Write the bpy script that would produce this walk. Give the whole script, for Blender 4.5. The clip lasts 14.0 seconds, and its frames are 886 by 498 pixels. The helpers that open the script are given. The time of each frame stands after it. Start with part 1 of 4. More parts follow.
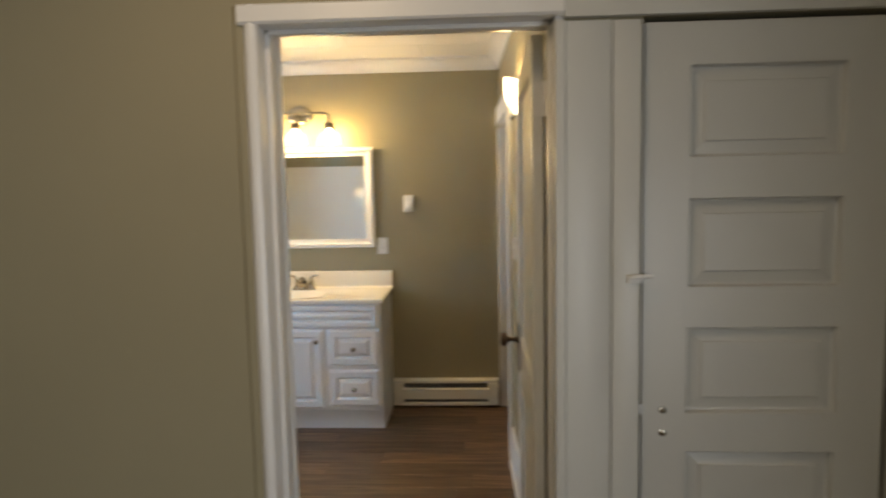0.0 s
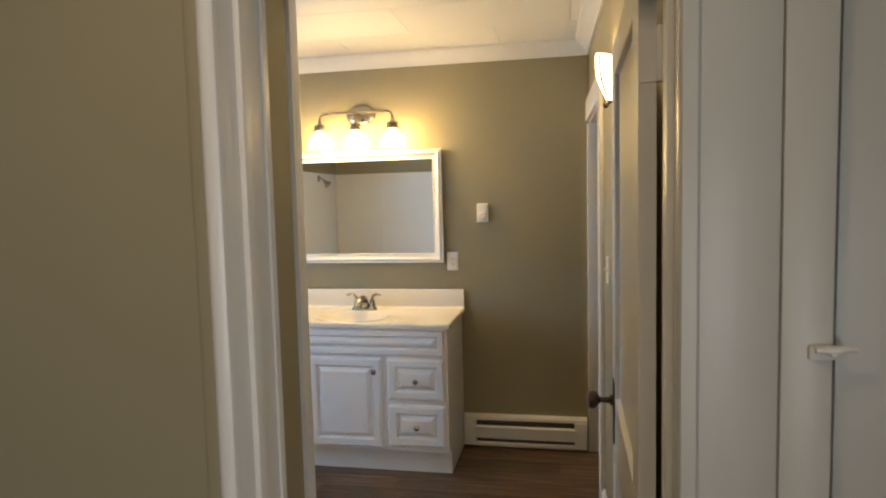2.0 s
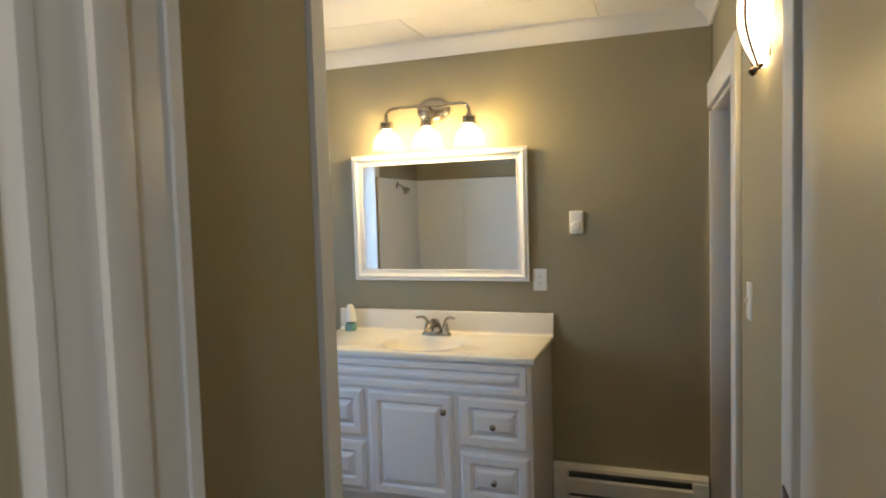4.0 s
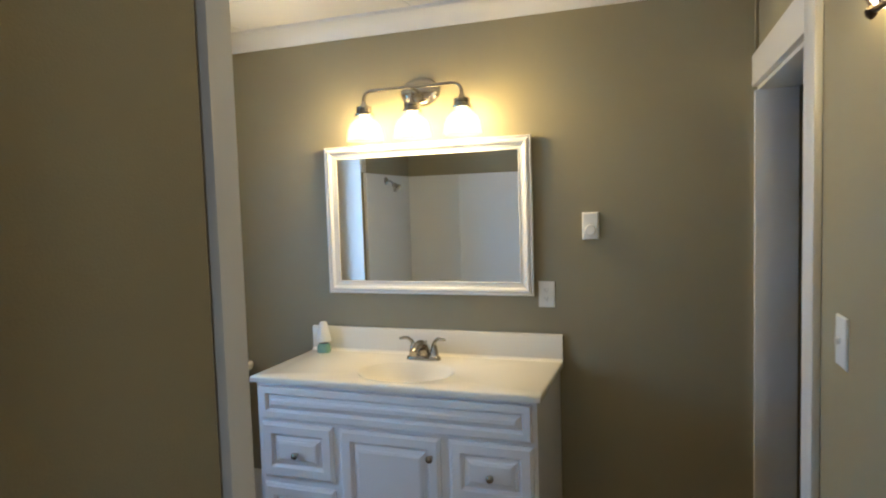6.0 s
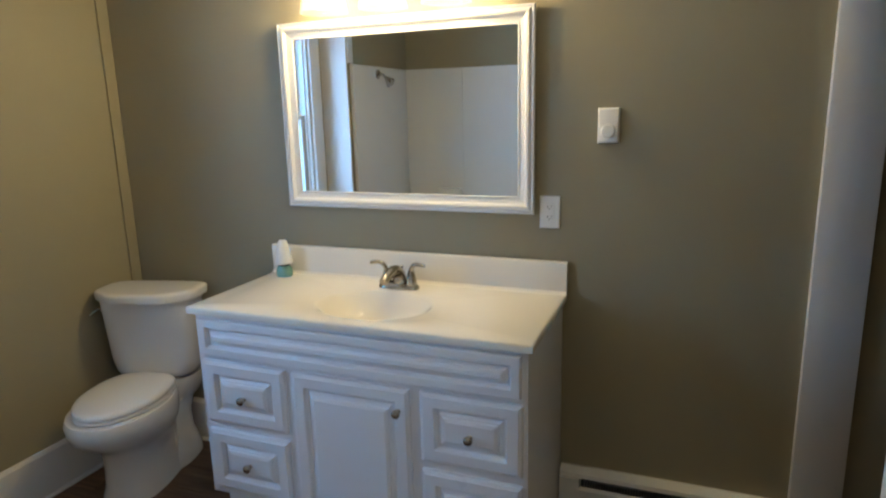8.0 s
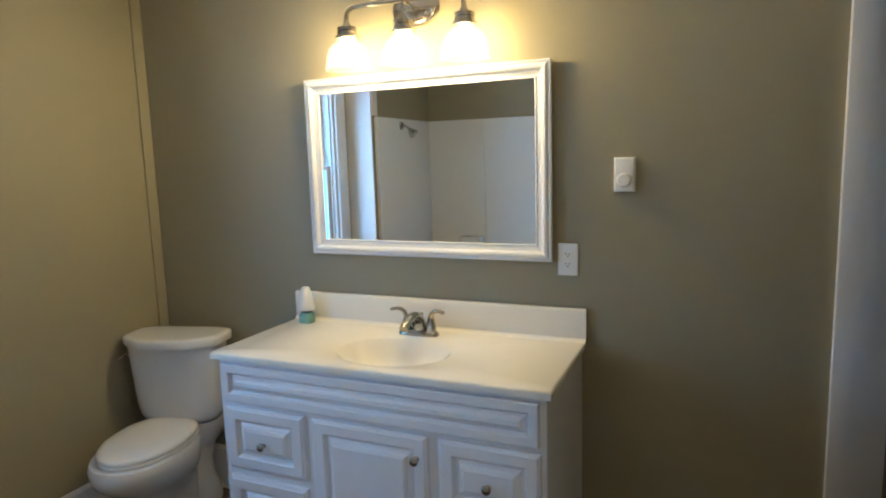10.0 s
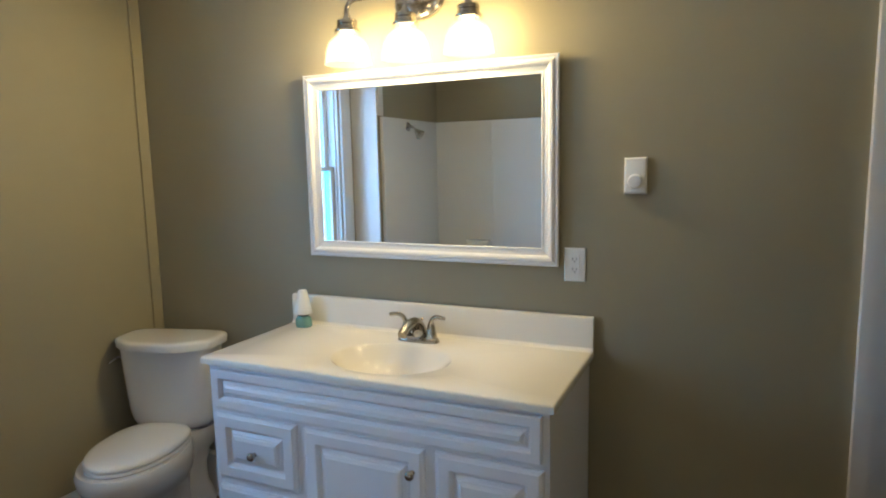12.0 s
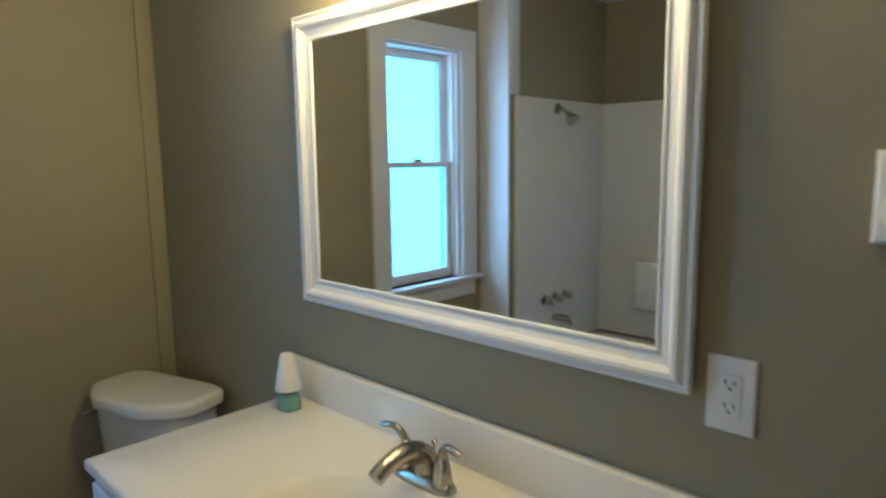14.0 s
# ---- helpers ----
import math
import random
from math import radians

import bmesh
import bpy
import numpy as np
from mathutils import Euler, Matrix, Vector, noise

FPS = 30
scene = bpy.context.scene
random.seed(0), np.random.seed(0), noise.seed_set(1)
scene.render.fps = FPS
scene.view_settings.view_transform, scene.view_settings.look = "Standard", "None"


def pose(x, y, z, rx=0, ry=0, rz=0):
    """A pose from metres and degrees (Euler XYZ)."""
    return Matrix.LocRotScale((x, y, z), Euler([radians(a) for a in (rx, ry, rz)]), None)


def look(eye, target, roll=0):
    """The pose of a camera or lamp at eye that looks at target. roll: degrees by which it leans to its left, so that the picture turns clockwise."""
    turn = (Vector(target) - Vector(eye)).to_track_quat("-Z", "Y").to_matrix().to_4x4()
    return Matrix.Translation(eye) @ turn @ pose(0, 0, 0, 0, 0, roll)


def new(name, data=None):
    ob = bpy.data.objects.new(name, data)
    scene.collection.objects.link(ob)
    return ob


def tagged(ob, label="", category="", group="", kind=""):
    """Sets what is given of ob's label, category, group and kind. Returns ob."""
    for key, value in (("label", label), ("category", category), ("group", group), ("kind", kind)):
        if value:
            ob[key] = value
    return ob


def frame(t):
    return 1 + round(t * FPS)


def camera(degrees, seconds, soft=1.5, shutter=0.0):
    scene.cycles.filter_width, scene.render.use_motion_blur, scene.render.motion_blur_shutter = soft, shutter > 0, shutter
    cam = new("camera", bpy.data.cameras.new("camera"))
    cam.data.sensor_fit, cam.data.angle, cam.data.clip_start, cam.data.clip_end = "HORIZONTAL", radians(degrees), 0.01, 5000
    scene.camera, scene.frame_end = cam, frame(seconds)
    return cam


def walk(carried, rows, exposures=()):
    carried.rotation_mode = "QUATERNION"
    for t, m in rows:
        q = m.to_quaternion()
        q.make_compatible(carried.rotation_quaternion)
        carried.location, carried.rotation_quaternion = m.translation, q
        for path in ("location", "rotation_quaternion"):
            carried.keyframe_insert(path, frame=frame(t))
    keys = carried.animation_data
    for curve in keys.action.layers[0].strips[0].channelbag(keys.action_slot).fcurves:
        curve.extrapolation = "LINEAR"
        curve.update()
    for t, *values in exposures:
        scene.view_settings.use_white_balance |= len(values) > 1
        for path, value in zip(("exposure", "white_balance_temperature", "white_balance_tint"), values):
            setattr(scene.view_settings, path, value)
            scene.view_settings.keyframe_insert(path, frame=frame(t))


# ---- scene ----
cam = camera(69.8, 14.0, soft=2.0, shutter=0.4)
PATH = [
    (0, (0.143, 0.005, 1.556), (0.037, 1.994, 1.374), -1.1),
    (0.2, (0.143, 0.040, 1.546), (-0.136, 2.013, 1.364), -0.7),
    (0.5, (0.14, 0.085, 1.506), (-0.201, 2.047, 1.328), -0.8),
    (1, (0.141, 0.216, 1.504), (-0.221, 2.176, 1.331), -0.7),
    (1.5, (0.142, 0.386, 1.537), (-0.227, 2.345, 1.374), -0.9),
    (2, (0.176, 0.607, 1.561), (-0.208, 2.563, 1.405), -1.4),
    (2.5, (0.171, 0.828, 1.545), (-0.395, 2.741, 1.403), -1.5),
    (3, (0.142, 1.002, 1.544), (-0.482, 2.898, 1.414), -1.7),
    (3.5, (0.119, 1.104, 1.547), (-0.538, 2.989, 1.425), -1.5),
    (5.8, (0.023, 1.669, 1.59), (-0.658, 3.544, 1.45), -2.0),
    (6, (-0.02, 1.735, 1.577), (-0.691, 3.615, 1.441), -1.8),
    (6.5, (-0.05, 1.963, 1.587), (-0.754, 3.83, 1.449), -2.0),
    (7, (-0.046, 2.175, 1.563), (-0.763, 4.038, 1.429), -1.9),
    (7.5, (-0.066, 2.276, 1.548), (-0.802, 4.131, 1.415), -1.7),
    (8, (-0.071, 2.298, 1.539), (-0.786, 4.116, 1.108), -1.4),
    (8.2, (-0.065, 2.309, 1.537), (-0.798, 4.114, 1.083), -1.5),
    (10.5, (-0.033, 2.259, 1.543), (-0.829, 4.076, 1.288), -1.5),
    (11, (-0.023, 2.252, 1.537), (-0.822, 4.068, 1.282), -1.3),
    (11.5, (-0.033, 2.271, 1.528), (-0.837, 4.083, 1.268), -1.2),
    (12, (-0.052, 2.376, 1.525), (-0.874, 4.18, 1.257), -1.2),
    (12.5, (-0.089, 2.605, 1.528), (-0.922, 4.4, 1.239), -1.1),
    (13, (-0.121, 2.915, 1.49), (-1.144, 4.612, 1.222), -1.8),
    (13.5, (-0.137, 3.266, 1.48), (-1.257, 4.902, 1.216), -0.5),
    (14, (-0.212, 3.561, 1.524), (-1.582, 4.991, 1.246), -0.7),
]
EXPOSURES = [(0.0, 0.47, 8350, 20), (2.5, 0.30, 8400, 21), (3.7, 0.18, 7800, 18), (5.8, 0.05, 6850, 15), (7.5, -0.05, 6500, 16), (8.0, -0.05, 6450, 16), (10.5, 0.01, 6450, 15), (12.0, 0.0, 6400, 15), (13.0, -0.17, 6250, 13), (14.0, -0.46, 6150, 11)]
walk(cam, [(t, look(eye, target, roll)) for t, eye, target, roll in PATH], EXPOSURES)

# ---- world, sun, lamps ----
world = bpy.data.worlds.new("world")
scene.world = world
world.use_nodes = True
sky = world.node_tree.nodes.new("ShaderNodeTexSky")
sky.sky_type = "NISHITA"
sky.sun_disc = False
sky.sun_elevation = radians(35)
sky.sun_rotation = radians(20)
world.node_tree.links.new(sky.outputs[0], world.node_tree.nodes["Background"].inputs[0])
world.node_tree.nodes["Background"].inputs[1].default_value = 0.06


def lamp(name, kind, pose_, power, color, **kw):
    d = bpy.data.lights.new(name, kind)
    d.energy, d.color = power, color
    for key, value in kw.items():
        if key == "radius":
            d.shadow_soft_size = value
        elif key == "size":
            d.shape, d.size, d.size_y = "RECTANGLE", value[0], value[1]
        elif key == "angle":
            d.angle = value
        elif key == "spread":
            d.spread = value
    ob = new(name, d)
    ob.matrix_world = pose_
    return ob


lamp("sun", "SUN", look((0, 0, 10), (-1.5, -4, 6.5)), 2.0, (1.0, 0.95, 0.88), angle=radians(0.5))
WARM = (1.0, 0.77, 0.31)
DAY = (0.44, 0.60, 1.0)
SKYLIGHT_BATH, SKYLIGHT_HALL, HALL_W, VANITY_W, SCONCE_W = 17.5, 40.0, 3.8, 4.3, 3.2
lamp("daylight_bath_window", "AREA", look((-2.625, 3.16, 1.49), (-1.0, 3.16, 1.49)), SKYLIGHT_BATH, DAY, size=(0.47, 1.16))
lamp("daylight_hall_window", "AREA", look((1.33, -1.15, 1.05), (0, -1.15, 1.05)), SKYLIGHT_HALL, (0.62, 0.80, 1.0), size=(0.86, 1.06))
lamp("hall_ceiling_light", "AREA", look((-0.3, 0.8, 2.44), (-0.3, 0.81, 0)), HALL_W, (1.0, 0.86, 0.62), size=(0.26, 0.26))

# ---- materials ----


def mat(name, color, rough=0.5, metal=0.0, noise_scale=0.0, noise_amt=0.0, bump=0.0, bump_scale=200.0, stain=0.0, coat=0.0, spec=0.5, sheet=None):
    m = bpy.data.materials.new(name)
    m.use_nodes = True
    nt = m.node_tree
    b = nt.nodes["Principled BSDF"]
    b.inputs["Base Color"].default_value = (*color, 1)
    b.inputs["Roughness"].default_value = rough
    b.inputs["Metallic"].default_value = metal
    b.inputs["Specular IOR Level"].default_value = spec
    b.inputs["Coat Weight"].default_value = coat
    b.inputs["Coat Roughness"].default_value = 0.03
    tc = nt.nodes.new("ShaderNodeTexCoord")
    if noise_amt:
        big = nt.nodes.new("ShaderNodeTexNoise")
        big.inputs["Scale"].default_value = noise_scale
        big.inputs["Detail"].default_value = 5
        nt.links.new(tc.outputs["Object"], big.inputs["Vector"])
        ramp = nt.nodes.new("ShaderNodeMapRange")
        ramp.inputs["From Min"].default_value, ramp.inputs["From Max"].default_value = 0.3, 0.7
        ramp.inputs["To Min"].default_value, ramp.inputs["To Max"].default_value = 1 - noise_amt, 1 + noise_amt
        nt.links.new(big.outputs["Fac"], ramp.inputs["Value"])
        mul = nt.nodes.new("ShaderNodeMix")
        mul.data_type, mul.blend_type = "RGBA", "MULTIPLY"
        mul.inputs["Factor"].default_value = 1
        mul.inputs["A"].default_value = (*color, 1)
        nt.links.new(ramp.outputs["Result"], mul.inputs["B"])
        nt.links.new(mul.outputs["Result"], b.inputs["Base Color"])
        rr = nt.nodes.new("ShaderNodeMapRange")
        rr.inputs["To Min"].default_value, rr.inputs["To Max"].default_value = rough - min(0.08, rough * 0.3), rough + min(0.08, rough * 0.3)
        nt.links.new(big.outputs["Fac"], rr.inputs["Value"])
        nt.links.new(rr.outputs["Result"], b.inputs["Roughness"])
    if bump:
        fine = nt.nodes.new("ShaderNodeTexNoise")
        fine.inputs["Scale"].default_value = bump_scale
        fine.inputs["Detail"].default_value = 3
        mp = nt.nodes.new("ShaderNodeMapping")
        if sheet:
            mp.inputs["Scale"].default_value = sheet
        nt.links.new(tc.outputs["Object"], mp.inputs["Vector"])
        nt.links.new(mp.outputs["Vector"], fine.inputs["Vector"])
        bp = nt.nodes.new("ShaderNodeBump")
        bp.inputs["Strength"].default_value = bump
        bp.inputs["Distance"].default_value = 0.002
        nt.links.new(fine.outputs["Fac"], bp.inputs["Height"])
        nt.links.new(bp.outputs["Normal"], b.inputs["Normal"])
    return m


def glow(name, color, strength, base=(0.8, 0.8, 0.8)):
    m = mat(name, base, 0.4)
    b = m.node_tree.nodes["Principled BSDF"]
    b.inputs["Emission Color"].default_value = (*color, 1)
    b.inputs["Emission Strength"].default_value = strength
    return m


def glass(name, color=(1, 1, 1), rough=0.0, ior=1.45):
    m = mat(name, color, rough)
    b = m.node_tree.nodes["Principled BSDF"]
    b.inputs["Transmission Weight"].default_value = 1.0
    b.inputs["IOR"].default_value = ior
    return m


def plank_mat():
    m = bpy.data.materials.new("vinyl_plank")
    m.use_nodes = True
    nt = m.node_tree
    b = nt.nodes["Principled BSDF"]
    tc = nt.nodes.new("ShaderNodeTexCoord")
    info = nt.nodes.new("ShaderNodeObjectInfo")
    off = nt.nodes.new("ShaderNodeVectorMath")
    off.operation = "SCALE"
    off.inputs[0].default_value = (37.0, 11.0, 5.0)
    nt.links.new(info.outputs["Random"], off.inputs["Scale"])
    add = nt.nodes.new("ShaderNodeVectorMath")
    nt.links.new(tc.outputs["Object"], add.inputs[0])
    nt.links.new(off.outputs[0], add.inputs[1])
    mp = nt.nodes.new("ShaderNodeMapping")
    mp.inputs["Scale"].default_value = (1.6, 26.0, 1.0)
    nt.links.new(add.outputs[0], mp.inputs["Vector"])
    grain = nt.nodes.new("ShaderNodeTexNoise")
    grain.inputs["Scale"].default_value, grain.inputs["Detail"].default_value = 2.2, 9
    grain.inputs["Distortion"].default_value = 0.6
    nt.links.new(mp.outputs["Vector"], grain.inputs["Vector"])
    ramp = nt.nodes.new("ShaderNodeValToRGB")
    e = ramp.color_ramp.elements
    e[0].position, e[0].color = 0.28, (0.064, 0.037, 0.022, 1)
    e[1].position, e[1].color = 0.75, (0.24, 0.15, 0.092, 1)
    mid = e.new(0.5)
    mid.color = (0.138, 0.083, 0.05, 1)
    nt.links.new(grain.outputs["Fac"], ramp.inputs["Fac"])
    tone = nt.nodes.new("ShaderNodeMapRange")
    tone.inputs["To Min"].default_value, tone.inputs["To Max"].default_value = 0.72, 1.3
    nt.links.new(info.outputs["Random"], tone.inputs["Value"])
    mul = nt.nodes.new("ShaderNodeMix")
    mul.data_type, mul.blend_type = "RGBA", "MULTIPLY"
    mul.inputs["Factor"].default_value = 1
    nt.links.new(ramp.outputs["Color"], mul.inputs["A"])
    nt.links.new(tone.outputs["Result"], mul.inputs["B"])
    nt.links.new(mul.outputs["Result"], b.inputs["Base Color"])
    b.inputs["Roughness"].default_value = 0.42
    bp = nt.nodes.new("ShaderNodeBump")
    bp.inputs["Strength"].default_value, bp.inputs["Distance"].default_value = 0.25, 0.001
    nt.links.new(grain.outputs["Fac"], bp.inputs["Height"])
    nt.links.new(bp.outputs["Normal"], b.inputs["Normal"])
    return m


M_WALL = mat("taupe_wall_paint", (0.308, 0.272, 0.181), 0.55, noise_scale=1.3, noise_amt=0.035, bump=0.25, bump_scale=260)
M_TRIM = mat("white_gloss_paint", (0.74, 0.735, 0.72), 0.33, noise_scale=3.0, noise_amt=0.02, bump=0.35, bump_scale=30, sheet=(1, 1, 0.12))
# White paint toned down; the weaker light by the closet is in the colour.
M_BOARD = mat("dimmed_board_paint", (0.58, 0.58, 0.545), 0.36, noise_scale=2.5, noise_amt=0.03, bump=0.35, bump_scale=30, sheet=(1, 1, 0.12))
M_CLOSET = mat("dimmed_door_paint", (0.55, 0.55, 0.52), 0.36, noise_scale=2.0, noise_amt=0.025, bump=0.25, bump_scale=45, sheet=(1, 1, 0.15))
M_DOOR = mat("white_door_paint", (0.70, 0.70, 0.68), 0.34, noise_scale=2.0, noise_amt=0.012, bump=0.25, bump_scale=45, sheet=(1, 1, 0.15))
M_FRAME = mat("white_frame_lacquer", (0.76, 0.76, 0.75), 0.5, noise_scale=6.0, noise_amt=0.01, spec=0.35)
M_CEIL = mat("ceiling_paint", (0.80, 0.79, 0.76), 0.6, noise_scale=1.0, noise_amt=0.02, bump=0.2, bump_scale=60)
M_CAB = mat("white_cabinet_film", (0.78, 0.78, 0.80), 0.3, noise_scale=4.0, noise_amt=0.015, bump=0.05, bump_scale=90)
M_TOP = mat("white_cultured_marble", (0.78, 0.745, 0.67), 0.065, noise_scale=3.0, noise_amt=0.012)
M_CHINA = mat("white_china", (0.72, 0.71, 0.69), 0.08, noise_scale=2.0, noise_amt=0.01, coat=0.6)
M_SEAT = mat("white_seat_plastic", (0.72, 0.71, 0.69), 0.22, noise_scale=2.0, noise_amt=0.01)
M_ACRYL = mat("white_tub_acrylic", (0.74, 0.74, 0.72), 0.09, noise_scale=1.5, noise_amt=0.015, bump=0.12, bump_scale=5)
M_NICKEL = mat("brushed_nickel", (0.44, 0.40, 0.34), 0.22, metal=1.0, noise_scale=20, noise_amt=0.06)
M_CHROME = mat("chrome", (0.75, 0.75, 0.76), 0.08, metal=1.0)
M_SHOWER = mat("dull_chrome", (0.60, 0.59, 0.58), 0.16, metal=1.0)
M_BRONZE = mat("dark_bronze", (0.09, 0.065, 0.05), 0.32, metal=0.9, noise_scale=30, noise_amt=0.15)
M_BRASS = mat("aged_brass", (0.45, 0.28, 0.10), 0.35, metal=1.0, noise_scale=30, noise_amt=0.12)
M_PLATE = mat("white_plastic", (0.78, 0.78, 0.76), 0.3, noise_scale=8.0, noise_amt=0.01)
M_BLACK = mat("dark_slot", (0.02, 0.02, 0.022), 0.6)
M_HEAT = mat("white_heater_enamel", (0.76, 0.76, 0.74), 0.33, noise_scale=4.0, noise_amt=0.02)
M_FIN = mat("heater_fins", (0.42, 0.43, 0.45), 0.45, metal=0.7)
M_SLOT = mat("grey_heater_back", (0.16, 0.165, 0.175), 0.6)
M_MIRROR = mat("mirror_silver", (0.90, 0.92, 0.91), 0.005, metal=1.0)
# Panes tinted cyan: the glare of daylight is put into the glass colour.
M_DAY_GLASS = glass("daylight_cyan_glass", (0.18, 0.87, 1.0))
M_SHADE = glass("glowing_shade_glass", (1.0, 0.97, 0.92), 0.03, 1.12)
# Faint emission added to the clear glass, for the glare of its bulb.
M_SHADE.node_tree.nodes["Principled BSDF"].inputs["Emission Color"].default_value = (1.0, 0.86, 0.55, 1)
M_SHADE.node_tree.nodes["Principled BSDF"].inputs["Emission Strength"].default_value = 0.35
M_BULB = glow("lit_bulb", (1.0, 0.84, 0.50), 35.0)
M_SCONCE = glow("lit_opal_glass", (1.0, 0.86, 0.62), 6.0)
M_GREEN = mat("green_liquid_glass", (0.25, 0.52, 0.44), 0.12, coat=0.6)
M_GREEN.node_tree.nodes["Principled BSDF"].inputs["Transmission Weight"].default_value = 0.35
M_GROUND = mat("ground_grass", (0.09, 0.12, 0.05), 0.9, noise_scale=0.4, noise_amt=0.3)
M_SUB = mat("subfloor", (0.05, 0.035, 0.025), 0.8, noise_scale=2, noise_amt=0.1)
M_PLANK = plank_mat()

# ---- mesh helpers ----


def solid(bm, name, material, smooth=False, angle=35):
    bmesh.ops.recalc_face_normals(bm, faces=bm.faces)
    me = bpy.data.meshes.new(name)
    bm.to_mesh(me)
    bm.free()
    me.materials.append(material)
    if smooth:
        me.shade_smooth()
        me.set_sharp_from_angle(angle=radians(angle))
    return me


def part(name, bm, material, parent=None, label="", smooth=True, angle=35):
    ob = new(name, solid(bm, name, material, smooth, angle))
    if parent:
        ob.parent = parent
    if label:
        tagged(ob, label)
    return ob


def thing(name, at, label, category, group="", rz=0.0):
    ob = new(name)
    ob.empty_display_size = 0.1
    ob.matrix_world = pose(at[0], at[1], at[2], 0, 0, rz)
    return tagged(ob, label, category, group)


def box(bm, x0, x1, y0, y1, z0, z1, bevel=0.0, m=None):
    vs = [bm.verts.new((x, y, z)) for x in (x0, x1) for y in (y0, y1) for z in (z0, z1)]
    quads = ((0, 1, 3, 2), (4, 6, 7, 5), (0, 4, 5, 1), (2, 3, 7, 6), (0, 2, 6, 4), (1, 5, 7, 3))
    fs = [bm.faces.new([vs[i] for i in q]) for q in quads]
    if m:
        bmesh.ops.transform(bm, matrix=m, verts=vs)
    if bevel:
        es = {e for f in fs for e in f.edges}
        bmesh.ops.bevel(bm, geom=list(es), offset=bevel, segments=2, profile=0.6, affect="EDGES")
    return bm


def boxes(rows, bevel=0.0):
    bm = bmesh.new()
    for r in rows:
        box(bm, *r, bevel=bevel)
    return bm


def lathe(bm, prof, at=(0, 0, 0), seg=24, m=None):
    """prof: rows of radius and height; turned about z."""
    rings = []
    for r, z in prof:
        rings.append([bm.verts.new((r * math.cos(a), r * math.sin(a), z)) for a in (2 * math.pi * i / seg for i in range(seg))])
    for a, b in zip(rings, rings[1:]):
        for i in range(seg):
            bm.faces.new((a[i], a[(i + 1) % seg], b[(i + 1) % seg], b[i]))
    bm.faces.new(rings[0][::-1])
    bm.faces.new(rings[-1])
    mm = Matrix.Translation(at) @ (m or Matrix())
    bmesh.ops.transform(bm, matrix=mm, verts=[v for r in rings for v in r])
    return bm


def tube(bm, pts, radii, seg=12):
    pts = [Vector(p) for p in pts]
    if not isinstance(radii, (list, tuple)):
        radii = [radii] * len(pts)
    up = Vector((0.13, 0.31, 0.94))
    rings = []
    for i, p in enumerate(pts):
        d = (pts[min(i + 1, len(pts) - 1)] - pts[max(i - 1, 0)]).normalized()
        u = d.cross(up).normalized()
        v = d.cross(u)
        rings.append([bm.verts.new(p + radii[i] * (math.cos(a) * u + math.sin(a) * v)) for a in (2 * math.pi * k / seg for k in range(seg))])
    for a, b in zip(rings, rings[1:]):
        for i in range(seg):
            bm.faces.new((a[i], a[(i + 1) % seg], b[(i + 1) % seg], b[i]))
    bm.faces.new(rings[0][::-1])
    bm.faces.new(rings[-1])
    return bm


def curve_pts(ctrl, n=16):
    """Points of a smooth curve through ctrl."""
    c = [Vector(ctrl[0])] + [Vector(p) for p in ctrl] + [Vector(ctrl[-1])]
    out = []
    for i in range(1, len(c) - 2):
        for k in range(n):
            t = k / n
            a, b, d, e = c[i - 1], c[i], c[i + 1], c[i + 2]
            out.append(0.5 * ((2 * b) + (d - a) * t + (2 * a - 5 * b + 4 * d - e) * t * t + (3 * b - a - 3 * d + e) * t ** 3))
    out.append(c[-2])
    return out


def loft(bm, sections, seg=40, cap=(True, True)):
    """sections: (cx, cy, rx, ry, z, n) superellipses of power n."""
    rings = []
    for cx, cy, rx, ry, z, n in sections:
        ring = []
        for i in range(seg):
            a = 2 * math.pi * i / seg
            c, s = math.cos(a), math.sin(a)
            ring.append(bm.verts.new((cx + rx * math.copysign(abs(c) ** (2 / n), c), cy + ry * math.copysign(abs(s) ** (2 / n), s), z)))
        rings.append(ring)
    for a, b in zip(rings, rings[1:]):
        for i in range(seg):
            bm.faces.new((a[i], a[(i + 1) % seg], b[(i + 1) % seg], b[i]))
    if cap[0]:
        bm.faces.new(rings[0][::-1])
    if cap[1]:
        bm.faces.new(rings[-1])
    return bm


def panel(bm, x0, x1, z0, z1, y, rings, cap=True, m=None, back=True):
    """A moulded front that faces -y. rings: (inset, how far in front of y)."""
    loops = []
    for inset, h in rings:
        loops.append([bm.verts.new(p) for p in ((x0 + inset, y - h, z0 + inset), (x1 - inset, y - h, z0 + inset), (x1 - inset, y - h, z1 - inset), (x0 + inset, y - h, z1 - inset))])
    for a, b in zip(loops, loops[1:]):
        for i in range(4):
            bm.faces.new((a[i], a[(i + 1) % 4], b[(i + 1) % 4], b[i]))
    if cap:
        bm.faces.new(loops[-1])
    if back:
        bm.faces.new(loops[0][::-1])
    if m:
        bmesh.ops.transform(bm, matrix=m, verts=[v for lo in loops for v in lo])
    return bm


